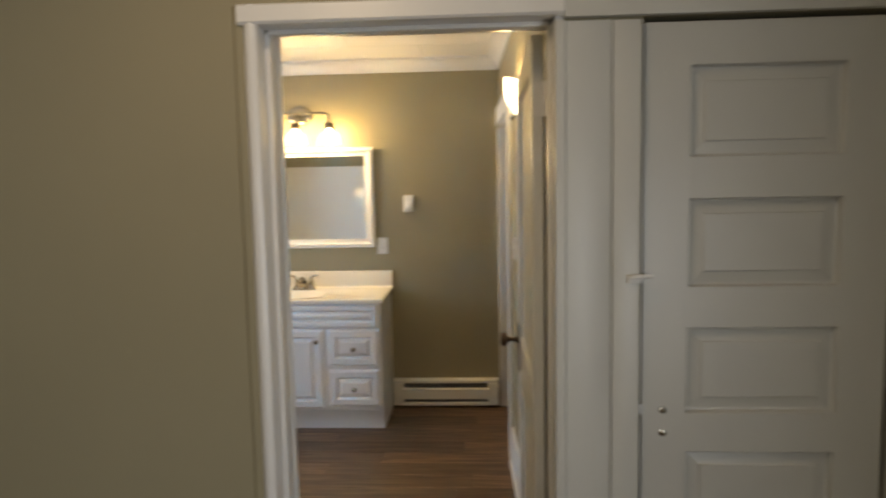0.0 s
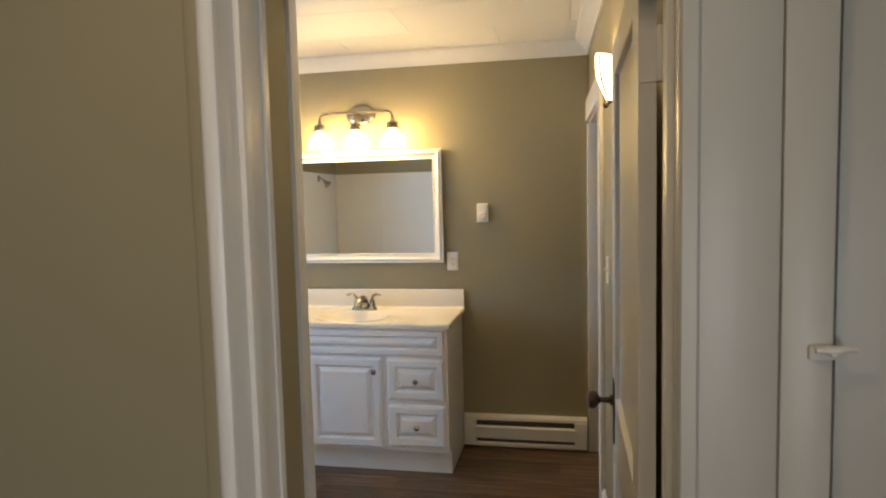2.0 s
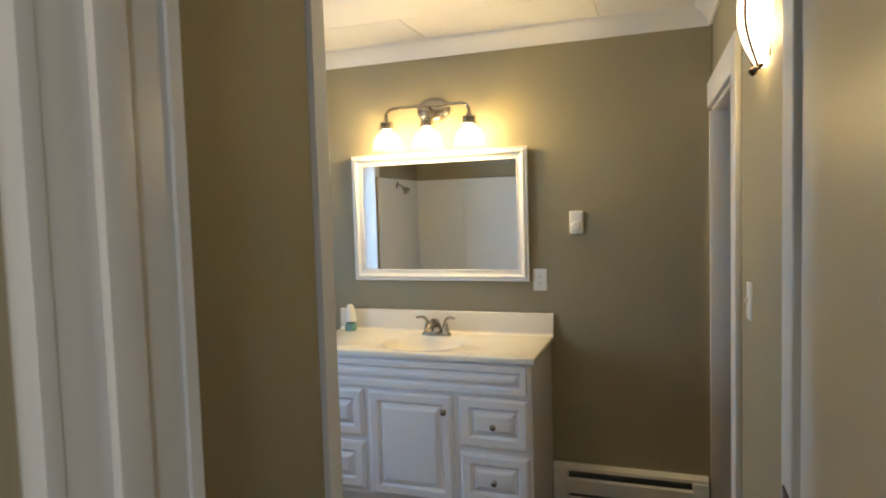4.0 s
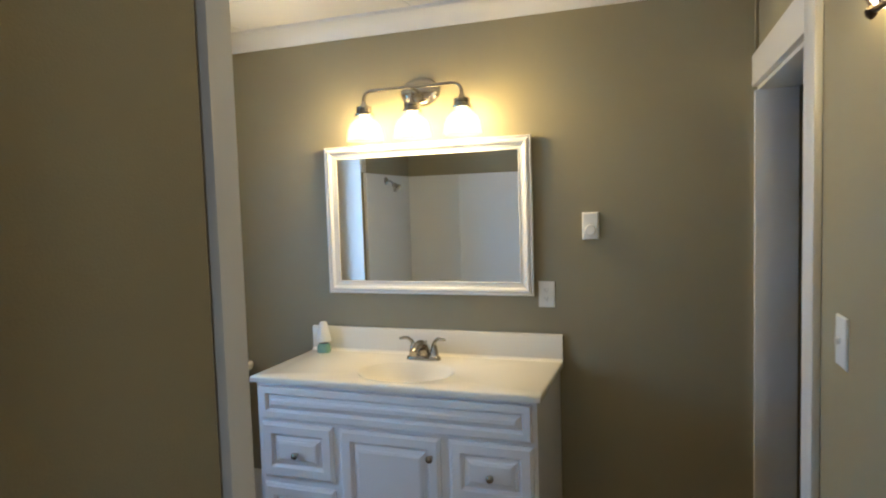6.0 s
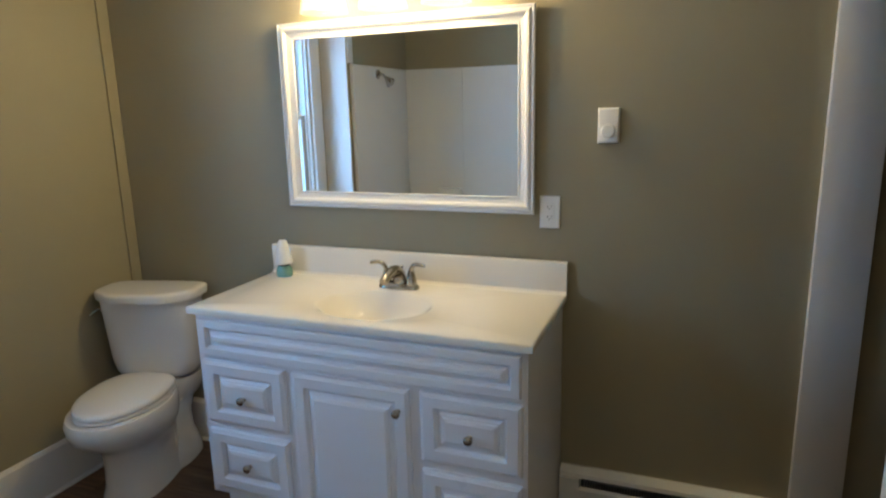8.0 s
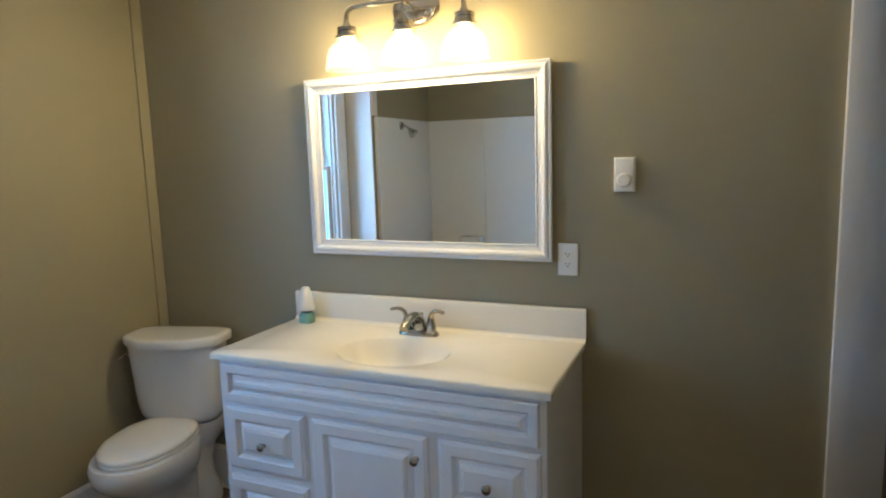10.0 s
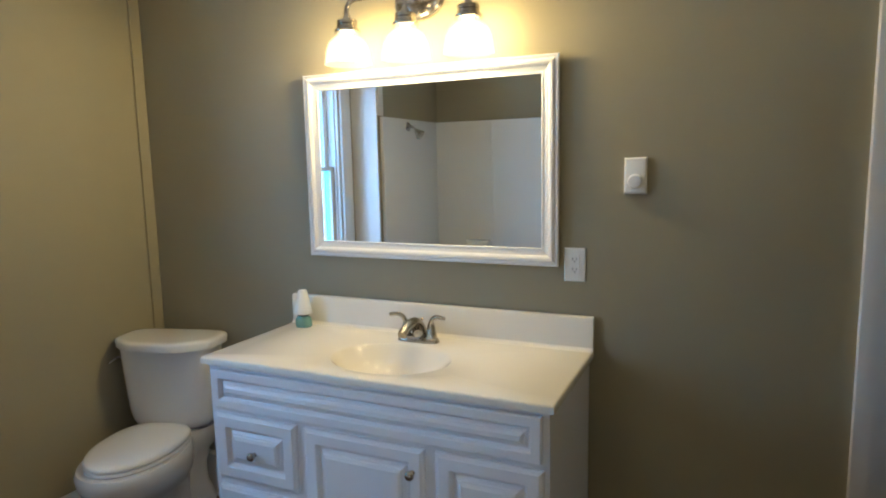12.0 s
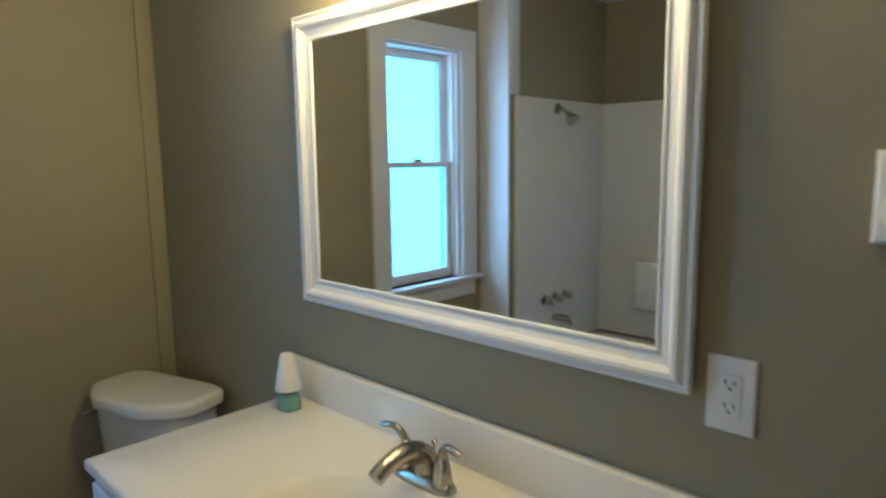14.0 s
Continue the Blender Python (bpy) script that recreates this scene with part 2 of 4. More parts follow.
def extrude_profile(bm, prof, a, b, up=(0, 0, 1), out=(0, -1, 0)):
    """A moulding from a to b. prof: closed rows of (out, up)."""
    a, b, up, out = Vector(a), Vector(b), Vector(up), Vector(out)
    ra = [bm.verts.new(a + out * o + up * u) for o, u in prof]
    rb = [bm.verts.new(b + out * o + up * u) for o, u in prof]
    n = len(prof)
    for i in range(n):
        bm.faces.new((ra[i], ra[(i + 1) % n], rb[(i + 1) % n], rb[i]))
    bm.faces.new(ra[::-1])
    bm.faces.new(rb)
    return bm


def structure(name, bm, material, label, category="", smooth=False):
    return tagged(part(name, bm, material, None, "", smooth), label, category, "", "structure")


# ---- plan ----
YV, XL, XR, CZ = 4.51, -2.5, 0.308, 2.47      # vanity wall, window wall, right wall at the vanity wall, ceiling
Y0, Y1 = 1.60, 1.75                            # door wall, hall side and bath side
OX0, OX1, OZ = -0.392, 0.340, 1.975            # doorway
SPLAY = math.atan(0.033)
# frame of the right wall: local x runs from the vanity wall towards the hall, local y points into the wall
RW = Matrix.Translation((XR, YV, 0)) @ Matrix.Rotation(-math.pi / 2 + SPLAY, 4, "Z")
TX0, TX1, TY1 = -2.30, -0.77, 2.66             # tub alcove
HX0, HX1, HY0 = -2.4, 1.3, -1.8                # hall

# walls of the bathroom
structure("wall_vanity", boxes([(XL, 0.9, YV, YV + 0.12, 0, CZ)]), M_WALL, "taupe painted plaster wall behind the vanity", "wall")
WY0, WY1, WZ0, WZ1 = 2.93, 3.50, 0.86, 2.12
wy0, wy1, wz0, wz1 = 2.90, 3.42, 0.90, 2.08
structure("wall_window", boxes([(XL - 0.16, XL, wy1, YV, 0, CZ), (XL - 0.16, XL, 1.6, wy0, 0, CZ), (XL - 0.16, XL, wy0, wy1, 0, wz0), (XL - 0.16, XL, wy0, wy1, wz1, CZ)]), M_WALL, "taupe painted plaster wall with a sash window", "wall")
bm = bmesh.new()
D2A, D2B = 0.03, 0.85                          # closet doorway along the right wall
for r in ((D2B, 2.80, 0, 0.14, 0, CZ), (D2A, D2B, 0, 0.14, 2.0, CZ)):
    box(bm, *r, m=RW)
structure("wall_right", bm, M_WALL, "taupe painted plaster wall with a cased doorway", "wall")
structure("wall_door", boxes([(HX0, OX0 - 0.02, Y0, Y1, 0, CZ), (OX1 + 0.02, 0.55, Y0, Y1, 0, CZ), (OX0 - 0.02, OX1 + 0.02, Y0, Y1, OZ + 0.02, CZ), (0.55, 1.17, Y0, Y1, 1.965, CZ), (1.17, HX1, Y0, Y1, 0, CZ), (0.55, 1.17, 1.70, Y1, 0, 1.965)]), M_WALL, "taupe painted wall between the hall and the bathroom", "wall")
structure("wall_tub_head", boxes([(XL, TX0, Y1, TY1 + 0.07, 0, CZ)]), M_WALL, "taupe painted wall above the shower surround", "wall")
structure("wall_tub_foot", boxes([(TX1, -0.70, Y1, 2.545, 0, CZ), (TX1, -0.715, 2.545, 2.56, 0, CZ)]), M_WALL, "taupe painted partition beside the tub", "wall")
structure("partition_trim", boxes([(TX1 - 0.004, -0.69, 2.56, 2.62, 0, CZ - 0.004)], 0.004), M_TRIM, "white painted end board of the tub partition", "trim", True)
structure("tub_wall_trim", boxes([(XL, TX0 + 0.004, TY1 + 0.07, TY1 + 0.085, 0, CZ - 0.004), (TX0, TX0 + 0.012, TY1 - 0.0, TY1 + 0.07, 1.86, CZ - 0.004)], 0.003), M_TRIM, "white painted boards on the end of the tub wall", "trim", True)

# hall
structure("wall_hall_left", boxes([(HX0 - 0.12, HX0, HY0, Y0, 0, CZ)]), M_WALL, "plain taupe hall wall", "wall")
structure("wall_hall_right", boxes([(HX1, HX1 + 0.12, HY0, -1.6, 0, CZ), (HX1, HX1 + 0.12, -0.7, Y1, 0, CZ), (HX1, HX1 + 0.12, -1.6, -0.7, 0, 0.5), (HX1, HX1 + 0.12, -1.6, -0.7, 1.6, CZ)]), M_WALL, "plain taupe hall wall with a window opening", "wall")
structure("wall_hall_back", boxes([(HX0, HX1, HY0 - 0.12, HY0, 0, CZ)]), M_WALL, "plain taupe hall wall", "wall")
structure("ceiling_hall", boxes([(HX0, HX1, HY0, Y1, CZ, CZ + 0.1)]), M_CEIL, "plain white hall ceiling", "ceiling")

# dark room beyond the cased doorway
bm = bmesh.new()
for r in ((-0.12, 1.4, 1.3, 1.4, 0, CZ), (-0.12, -0.02, 0.14, 1.3, 0, CZ), (1.3, 1.4, 0.14, 1.3, 0, CZ), (-0.12, 1.4, 0.14, 1.4, CZ, CZ + 0.1)):
    box(bm, *r, m=RW)
structure("wall_beyond", bm, M_WALL, "plain walls of the unlit room beyond the doorway", "wall")

# bathroom ceiling: white boards with thin joints
bm = bmesh.new()
box(bm, XL, 0.6, Y1, YV, CZ + 0.012, CZ + 0.1)
rows = [Y1, 2.22, 2.68, 3.14, 3.60, 4.06, YV]
for i, (a, b) in enumerate(zip(rows, rows[1:])):
    xs = [XL] + [x for x in ((-2.0, -1.1, -0.2) if i % 2 else (-1.55, -0.65, 0.2))] + [0.6]
    for c, d in zip(xs, xs[1:]):
        box(bm, c + 0.002, d - 0.002, a + 0.002, b - 0.002, CZ, CZ + 0.012)
structure("ceiling", bm, M_CEIL, "white painted board ceiling with thin joints", "ceiling")

# cove mouldings
COVE = [(0, 0), (0, -0.085), (0.012, -0.085), (0.016, -0.07), (0.03, -0.045), (0.055, -0.022), (0.075, -0.014), (0.078, 0)]
bm = bmesh.new()
extrude_profile(bm, COVE, (XL, YV, CZ), (XR + 0.02, YV, CZ))
extrude_profile(bm, COVE, (XL, Y1, CZ), (XL, YV, CZ), out=(1, 0, 0))
structure("cove_moulding", bm, M_TRIM, "white painted cove moulding under the ceiling", "trim", True)
bm = bmesh.new()
extrude_profile(bm, COVE, RW @ Vector((0, 0, CZ)), RW @ Vector((2.8, 0, CZ)), out=tuple(RW.to_3x3() @ Vector((0, -1, 0))))
structure("cove_moulding", bm, M_TRIM, "white painted cove moulding under the ceiling", "trim", True)

# corner batten, baseboards
structure("corner_batten", boxes([(XL, XL + 0.012, 4.455, YV - 0.001, 0.2, CZ - 0.08)], 0.003), M_WALL, "taupe painted corner batten beside the toilet", "trim", True)
bm = bmesh.new()
box(bm, 0.0, 0.022, -0.010, 0.0, 2.12, CZ - 0.08, bevel=0.002, m=RW)
structure("corner_batten", bm, M_WALL, "taupe painted corner batten above the doorway", "trim", True)
BASE = [(0, 0), (0, 0.205), (0.008, 0.205), (0.016, 0.19), (0.016, 0.012), (0.028, 0.010), (0.030, 0)]
bm = bmesh.new()
extrude_profile(bm, BASE, (XL, TY1 + 0.09, 0), (XL, YV, 0), out=(1, 0, 0))
structure("baseboard_window", bm, M_TRIM, "tall white painted baseboard below the window", "baseboard")
bm = bmesh.new()
extrude_profile(bm, BASE, (XL + 0.03, YV, 0), (-1.69, YV, 0))
structure("baseboard_vanity", bm, M_TRIM, "tall white painted baseboard behind the toilet", "baseboard")
bm = bmesh.new()
extrude_profile(bm, BASE, RW @ Vector((D2B + 0.12, 0, 0)), RW @ Vector((2.75, 0, 0)), out=tuple(RW.to_3x3() @ Vector((0, -1, 0))))
structure("baseboard_right", bm, M_TRIM, "tall white painted baseboard beside the doorway", "baseboard")
bm = bmesh.new()
extrude_profile(bm, BASE, (HX0, Y0, 0), (-1.49, Y0, 0))
extrude_profile(bm, BASE, (-1.375, Y0, 0), (-0.475, Y0, 0))
structure("baseboard_hall", bm, M_TRIM, "white painted hall baseboard", "baseboard")

# cased doorway in the right wall
bm = bmesh.new()
for r in ((D2B, D2B + 0.115, -0.02, 0.0, 0, 2.12), (0.0, D2B, -0.02, 0.0, 2.0, 2.12)):
    box(bm, *r, bevel=0.003, m=RW)
for r in ((0.0, 0.03, -0.012, 0.14, 0, 1.985), (D2B - 0.02, D2B, 0.0, 0.14, 0, 1.985), (0.0, D2B, 0.0, 0.14, 1.985, 2.0)):
    box(bm, *r, bevel=0.002, m=RW)
structure("doorway_casing", bm, M_TRIM, "white painted casing and jambs of an open doorway", "doorway", True)

# main doorway: jambs, stops and casing
CAS = [(0, 0), (0.0, 0.085), (0.010, 0.085), (0.020, 0.078), (0.022, 0.05), (0.018, 0.03), (0.024, 0.022), (0.024, 0.006), (0.018, 0)]
bm = bmesh.new()
box(bm, OX0 - 0.02, OX0, Y0 - 0.004, Y1 + 0.004, 0, OZ, bevel=0.003)
box(bm, OX1, OX1 + 0.02, Y0 - 0.004, Y1 + 0.004, 0, OZ, bevel=0.003)
box(bm, OX0 - 0.02, OX1 + 0.02, Y0 - 0.004, Y1 + 0.004, OZ, OZ + 0.02, bevel=0.003)
box(bm, OX0, OX0 + 0.012, Y0 + 0.05, Y0 + 0.09, 0, OZ, bevel=0.003)
box(bm, OX1 - 0.012, OX1, Y0 + 0.05, Y0 + 0.09, 0, OZ, bevel=0.003)
box(bm, OX0, OX1, Y0 + 0.05, Y0 + 0.09, OZ - 0.012, OZ, bevel=0.003)
extrude_profile(bm, [(0, 0), (0, 0.034), (0.012, 0.034), (0.019, 0.029), (0.023, 0.020), (0.022, 0.010), (0.016, 0.002), (0.008, 0)], (OX0 + 0.002, Y0, 0), (OX0 + 0.002, Y0, OZ + 0.045), up=(-1, 0, 0))
extrude_profile(bm, CAS, (OX0 + 0.005, Y1, 0), (OX0 + 0.005, Y1, OZ + 0.06), up=(-1, 0, 0), out=(0, 1, 0))
extrude_profile(bm, [(0, 0), (0, 0.05), (0.014, 0.05), (0.022, 0.044), (0.024, 0.006), (0.018, 0)], (OX0 - 0.045, Y0 - 0.001, OZ - 0.003), (OX1 + 0.02, Y0 - 0.001, OZ - 0.003), up=(0, 0, 1))
structure("door_frame", bm, M_TRIM, "white gloss painted frame of the bathroom doorway", "door frame", True)
bm = bmesh.new()
extrude_profile(bm, [(0, 0), (0, 0.028), (0.004, 0.028), (0.009, 0.024), (0.011, 0.016), (0.010, 0.006), (0.010, 0)], (OX0 - 0.033, Y0, 0), (OX0 - 0.033, Y0, OZ + 0.045), up=(-1, 0, 0))
structure("casing_bead", bm, M_WALL, "taupe painted bead along the door frame", "trim", True)
bm = bmesh.new()
extrude_profile(bm, [(0, 0), (0, 0.138), (0.018, 0.138), (0.02, 0.134), (0.02, 0.030), (0.026, 0.025), (0.026, 0.004), (0.020, 0)], (OX1 - 0.005, Y0, 0), (OX1 - 0.005, Y0, 1.955), up=(1, 0, 0))
box(bm, 0.476, 0.545, Y0 - 0.019, Y0, 0, 1.955, bevel=0.003)
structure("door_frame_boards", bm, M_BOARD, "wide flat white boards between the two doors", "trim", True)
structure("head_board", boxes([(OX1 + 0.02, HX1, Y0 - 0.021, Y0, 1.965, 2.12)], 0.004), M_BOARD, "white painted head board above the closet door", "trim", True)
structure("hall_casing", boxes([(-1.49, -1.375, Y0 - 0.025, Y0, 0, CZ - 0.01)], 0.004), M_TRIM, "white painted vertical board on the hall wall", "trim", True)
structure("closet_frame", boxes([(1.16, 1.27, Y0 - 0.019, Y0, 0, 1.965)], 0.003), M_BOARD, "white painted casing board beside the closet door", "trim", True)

# ---- doors ----
GROOVE = [(0.0, 0.0), (0.0, 0.0), (0.008, -0.011), (0.030, -0.011), (0.048, -0.004)]


def panel_door(name, w, h, t, cells, label, field=True, paint=M_DOOR):
    """Front faces -y, hinge at x = w; stiles and rails with sunk panels."""
    door = thing(name, (0, 0, 0), label, "door")
    bm = bmesh.new()
    xs = sorted({0.0, w, *[c[0] for c in cells], *[c[1] for c in cells]})
    zs = sorted({0.0, h, *[c[2] for c in cells], *[c[3] for c in cells]})
    for x0, x1 in zip(xs, xs[1:]):
        for z0, z1 in zip(zs, zs[1:]):
            if not any(abs(c[0] - x0) < 1e-6 and c[2] - 1e-6 < z0 < c[3] - 1e-6 for c in cells):
                box(bm, x0, x1, 0, t, z0, z1)
    bmesh.ops.remove_doubles(bm, verts=bm.verts, dist=1e-5)
    part("leaf", bm, paint, door)
    for x0, x1, z0, z1 in cells:
        bm = bmesh.new()
        panel(bm, x0, x1, z0, z1, 0.0, [(0, -t + 0.004), (0, -0.0005), (0.002, -0.002)] + ([(0.005, -0.019), (0.010, -0.020), (0.038, -0.014), (0.041, -0.010)] if field else [(0.006, -0.013), (0.028, -0.012), (0.03, -0.012)]))
        part("panel", bm, paint, door, smooth=False)
    return door


def door_knob(parent, x, z, y, plate_h=0.18):
    bm = bmesh.new()
    box(bm, x - 0.027, x + 0.027, y - 0.004, y, z - 0.12, z + plate_h - 0.12, bevel=0.0018)
    part("escutcheon", bm, M_BRONZE, parent, "dark bronze lock plate")
    bm = bmesh.new()
    lathe(bm, [(0.016, 0.0), (0.016, 0.006), (0.009, 0.010), (0.008, 0.034), (0.014, 0.040), (0.024, 0.046), (0.0275, 0.056), (0.025, 0.066), (0.015, 0.071), (0.004, 0.072)], (x, y - 0.004, z), 28, Matrix.Rotation(math.pi / 2, 4, "X"))
    part("knob", bm, M_BRONZE, parent, "round dark bronze knob")


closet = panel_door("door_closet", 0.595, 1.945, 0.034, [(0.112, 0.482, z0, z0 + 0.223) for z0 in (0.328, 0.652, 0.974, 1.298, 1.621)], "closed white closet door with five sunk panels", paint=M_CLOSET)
closet.matrix_world = pose(0.556, Y0 + 0.004, 0.006)
for z in (0.985, 0.925):
    bm = bmesh.new()
    lathe(bm, [(0.009, 0), (0.009, 0.002), (0.006, 0.003), (0.003, 0.0035)], (0.053, 0.0, z), 16, Matrix.Rotation(math.pi / 2, 4, "X"))
    part("screw_head", bm, M_NICKEL, closet, "old steel screw head")
bm = bmesh.new()
box(bm, -0.007, 0.002, -0.006, 0.001, 0.975, 1.0, bevel=0.0015)
part("hinge", bm, M_TRIM, closet, "painted hinge knuckle")

latch = thing("door_latch", (0.540, Y0 - 0.019, 1.335), "small white painted turn latch on the closet frame", "latch")
bm = bmesh.new()
box(bm, -0.028, 0.006, -0.008, 0, -0.014, 0.006, bevel=0.002)
part("latch_base", bm, M_TRIM, latch)
bm = bmesh.new()
tube(bm, [(-0.022, -0.012, 0.001), (0.0, -0.014, 0.002), (0.018, -0.013, 0.004), (0.032, -0.012, 0.003)], [0.005, 0.006, 0.0055, 0.004], 10)
lathe(bm, [(0.008, 0), (0.008, 0.014), (0.006, 0.018)], (0, 0, 0), 14, Matrix.Rotation(math.pi / 2, 4, "X"))
part("latch_lever", bm, M_TRIM, latch)

# bathroom door, open against the right wall
bath_door = panel_door("door_bathroom", 0.742, 1.955, 0.030, [(0.105, 0.637, 0.28, 0.80), (0.105, 0.637, 0.98, 1.875)], "open white painted bathroom door with sunk panels", field=False)
bath_door.matrix_world = Matrix.Translation((0.298, 1.760, 0.012)) @ Matrix.Rotation(math.radians(-90 - 0.5), 4, "Z") @ Matrix.Translation((-0.742, 0, 0))
door_knob(bath_door, 0.06, 0.965, 0.0)
for z in (0.22, 1.74):
    bm = bmesh.new()
    lathe(bm, [(0.0065, 0), (0.0065, 0.09), (0.004, 0.094)], (0.742 + 0.004, 0.036, z), 12)
    box(bm, 0.7425, 0.7445, 0.002, 0.034, z, z + 0.09)
    part("hinge", bm, M_TRIM, bath_door, "painted butt hinge")

# ---- window ----
LW = Matrix.Translation((XL, 0, 0)) @ Matrix.Rotation(math.pi / 2, 4, "Z")   # local x = world y, local -y = world +x
window = thing("window_sash", (XL, 3.16, 0.9), "white painted double-hung sash window in daylight", "window")


def wpart(name, rows, material, label="", bevel=0.003):
    bm = bmesh.new()
    for r in rows:
        box(bm, *r, bevel=bevel)
    bmesh.ops.transform(bm, matrix=Matrix.Translation((0, -3.16, -0.9)) @ Matrix.Rotation(math.pi / 2, 4, "Z"), verts=bm.verts)
    return part(name, bm, material, window, label)


wpart("casing", [(wy0 - 0.115, wy0, -0.02, 0, 0.90, 2.19), (wy1, wy1 + 0.10, -0.02, 0, 0.90, 2.19), (wy0, wy1, -0.02, 0, wz1, 2.19)], M_TRIM)
wpart("frame", [(wy0, wy0 + 0.02, 0, 0.15, wz0, wz1), (wy1 - 0.02, wy1, 0, 0.15, wz0, wz1), (wy0 + 0.02, wy1 - 0.02, 0, 0.15, wz1 - 0.015, wz1), (wy0 + 0.02, wy0 + 0.032, 0.02, 0.035, wz0, wz1 - 0.015), (wy1 - 0.032, wy1 - 0.02, 0.02, 0.035, wz0, wz1 - 0.015)], M_TRIM)
wpart("sill", [(wy0 - 0.14, wy1 + 0.12, -0.055, 0.15, 0.878, 0.90)], M_TRIM, bevel=0.005)
wpart("apron", [(wy0 - 0.10, wy1 + 0.09, -0.018, 0, 0.79, 0.878)], M_TRIM)
g0, g1 = wy0 + 0.02, wy1 - 0.02
wpart("lower_sash", [(g0, g0 + 0.045, 0.04, 0.075, 0.90, 1.515), (g1 - 0.045, g1, 0.04, 0.075, 0.90, 1.515), (g0 + 0.045, g1 - 0.045, 0.04, 0.075, 0.90, 0.95), (g0 + 0.045, g1 - 0.045, 0.04, 0.075, 1.49, 1.515)], M_TRIM)
wpart("upper_sash", [(g0, g0 + 0.045, 0.085, 0.12, 1.485, wz1 - 0.015), (g1 - 0.045, g1, 0.085, 0.12, 1.485, wz1 - 0.015), (g0 + 0.045, g1 - 0.045, 0.085, 0.12, 1.485, 1.51), (g0 + 0.045, g1 - 0.045, 0.085, 0.12, wz1 - 0.055, wz1 - 0.015)], M_TRIM)
wpart("sash_lock", [(3.14, 3.18, 0.045, 0.07, 1.515, 1.53)], M_BRASS, "small brass sash lock", 0.002)
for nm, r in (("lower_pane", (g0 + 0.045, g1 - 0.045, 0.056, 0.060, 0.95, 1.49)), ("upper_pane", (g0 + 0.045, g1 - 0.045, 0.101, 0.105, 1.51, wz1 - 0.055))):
    wpart(nm, [r], M_DAY_GLASS, bevel=0).visible_shadow = False

# ---- vanity ----
VX0, VX1, VYF, VYB, VZ = -1.688, -0.478, 3.985, 4.505, 0.852
vanity = thing("vanity_cabinet", ((VX0 + VX1) / 2, VYF, 0), "white vanity cabinet with four drawers and one door", "vanity")
vcx = (VX0 + VX1) / 2
INV = Matrix.Translation((-vcx, -VYF, 0))


def vpart(name, bm, material, label="", smooth=True, parent=None):
    bmesh.ops.transform(bm, matrix=INV, verts=bm.verts)
    return part(name, bm, material, parent or vanity, label, smooth)


for nm, rows in (("side_panel", [(VX0, VX0 + 0.018, VYF, VYB, 0.15, VZ), (VX0, VX0 + 0.018, VYF + 0.075, VYB, 0.0, 0.15)]), ("side_panel", [(VX1 - 0.018, VX1, VYF, VYB, 0.15, VZ), (VX1 - 0.018, VX1, VYF + 0.075, VYB, 0.0, 0.15)])):
    bm = boxes(rows)
    bmesh.ops.remove_doubles(bm, verts=bm.verts, dist=1e-5)
    vpart(nm, bm, M_CAB, smooth=False)
vpart("face_frame", boxes([(VX0 + 0.018, VX1 - 0.018, VYF, VYF + 0.02, 0.15, VZ)], 0.001), M_CAB)
vpart("back", boxes([(VX0 + 0.018, VX1 - 0.018, VYB - 0.01, VYB, 0.0, VZ)], 0.001), M_CAB)
vpart("bottom", boxes([(VX0 + 0.018, VX1 - 0.018, VYF + 0.02, VYB - 0.01, 0.15, 0.165)], 0.001), M_CAB)
vpart("kick_board", boxes([(VX0 + 0.018, VX1 - 0.018, VYF + 0.075, VYF + 0.09, 0.0, 0.15)]), M_CAB)
RAISED = [(0, 0), (0, 0.010), (0.003, 0.014), (0.009, 0.016), (0.012, 0.019), (0.045, 0.019), (0.048, 0.016), (0.053, 0.005), (0.057, 0.003), (0.061, 0.004), (0.070, 0.012), (0.073, 0.012), (0.076, 0.017), (0.086, 0.021)]
SLIM = [(0, 0), (0, 0.015), (0.003, 0.019), (0.028, 0.019), (0.031, 0.016), (0.035, 0.005), (0.039, 0.003), (0.047, 0.011), (0.050, 0.011), (0.053, 0.016), (0.060, 0.020)]


def cab_knob(parent, x, z):
    bm = bmesh.new()
    lathe(bm, [(0.009, 0), (0.0085, 0.002), (0.0055, 0.005), (0.0055, 0.011), (0.011, 0.014), (0.0145, 0.018), (0.0155, 0.0215), (0.0145, 0.0255), (0.0115, 0.029), (0.0075, 0.031), (0.003, 0.0318)], (x, VYF - 0.019, z), 22, Matrix.Rotation(math.pi / 2, 4, "X"))
    vpart("knob", bm, M_NICKEL, "round brushed nickel knob", True, parent)


def front(name, x0, x1, z0, z1, rings, knob_at=None):
    bm = bmesh.new()
    panel(bm, x0, x1, z0, z1, VYF, rings)
    p = vpart(name, bm, M_CAB, smooth=False)
    if knob_at:
        cab_knob(p, *knob_at)


front("false_front", -1.668, -0.498, 0.703, 0.838, SLIM)
front("drawer", -1.664, -1.325, 0.447, 0.683, RAISED, (-1.494, 0.557))
front("drawer", -1.664, -1.325, 0.180, 0.416, RAISED, (-1.494, 0.295))
front("door", -1.290, -0.857, 0.165, 0.683, RAISED, (-0.893, 0.607))
front("drawer", -0.820, -0.492, 0.447, 0.683, RAISED, (-0.654, 0.557))
front("drawer", -0.820, -0.492, 0.180, 0.416, RAISED, (-0.654, 0.295))

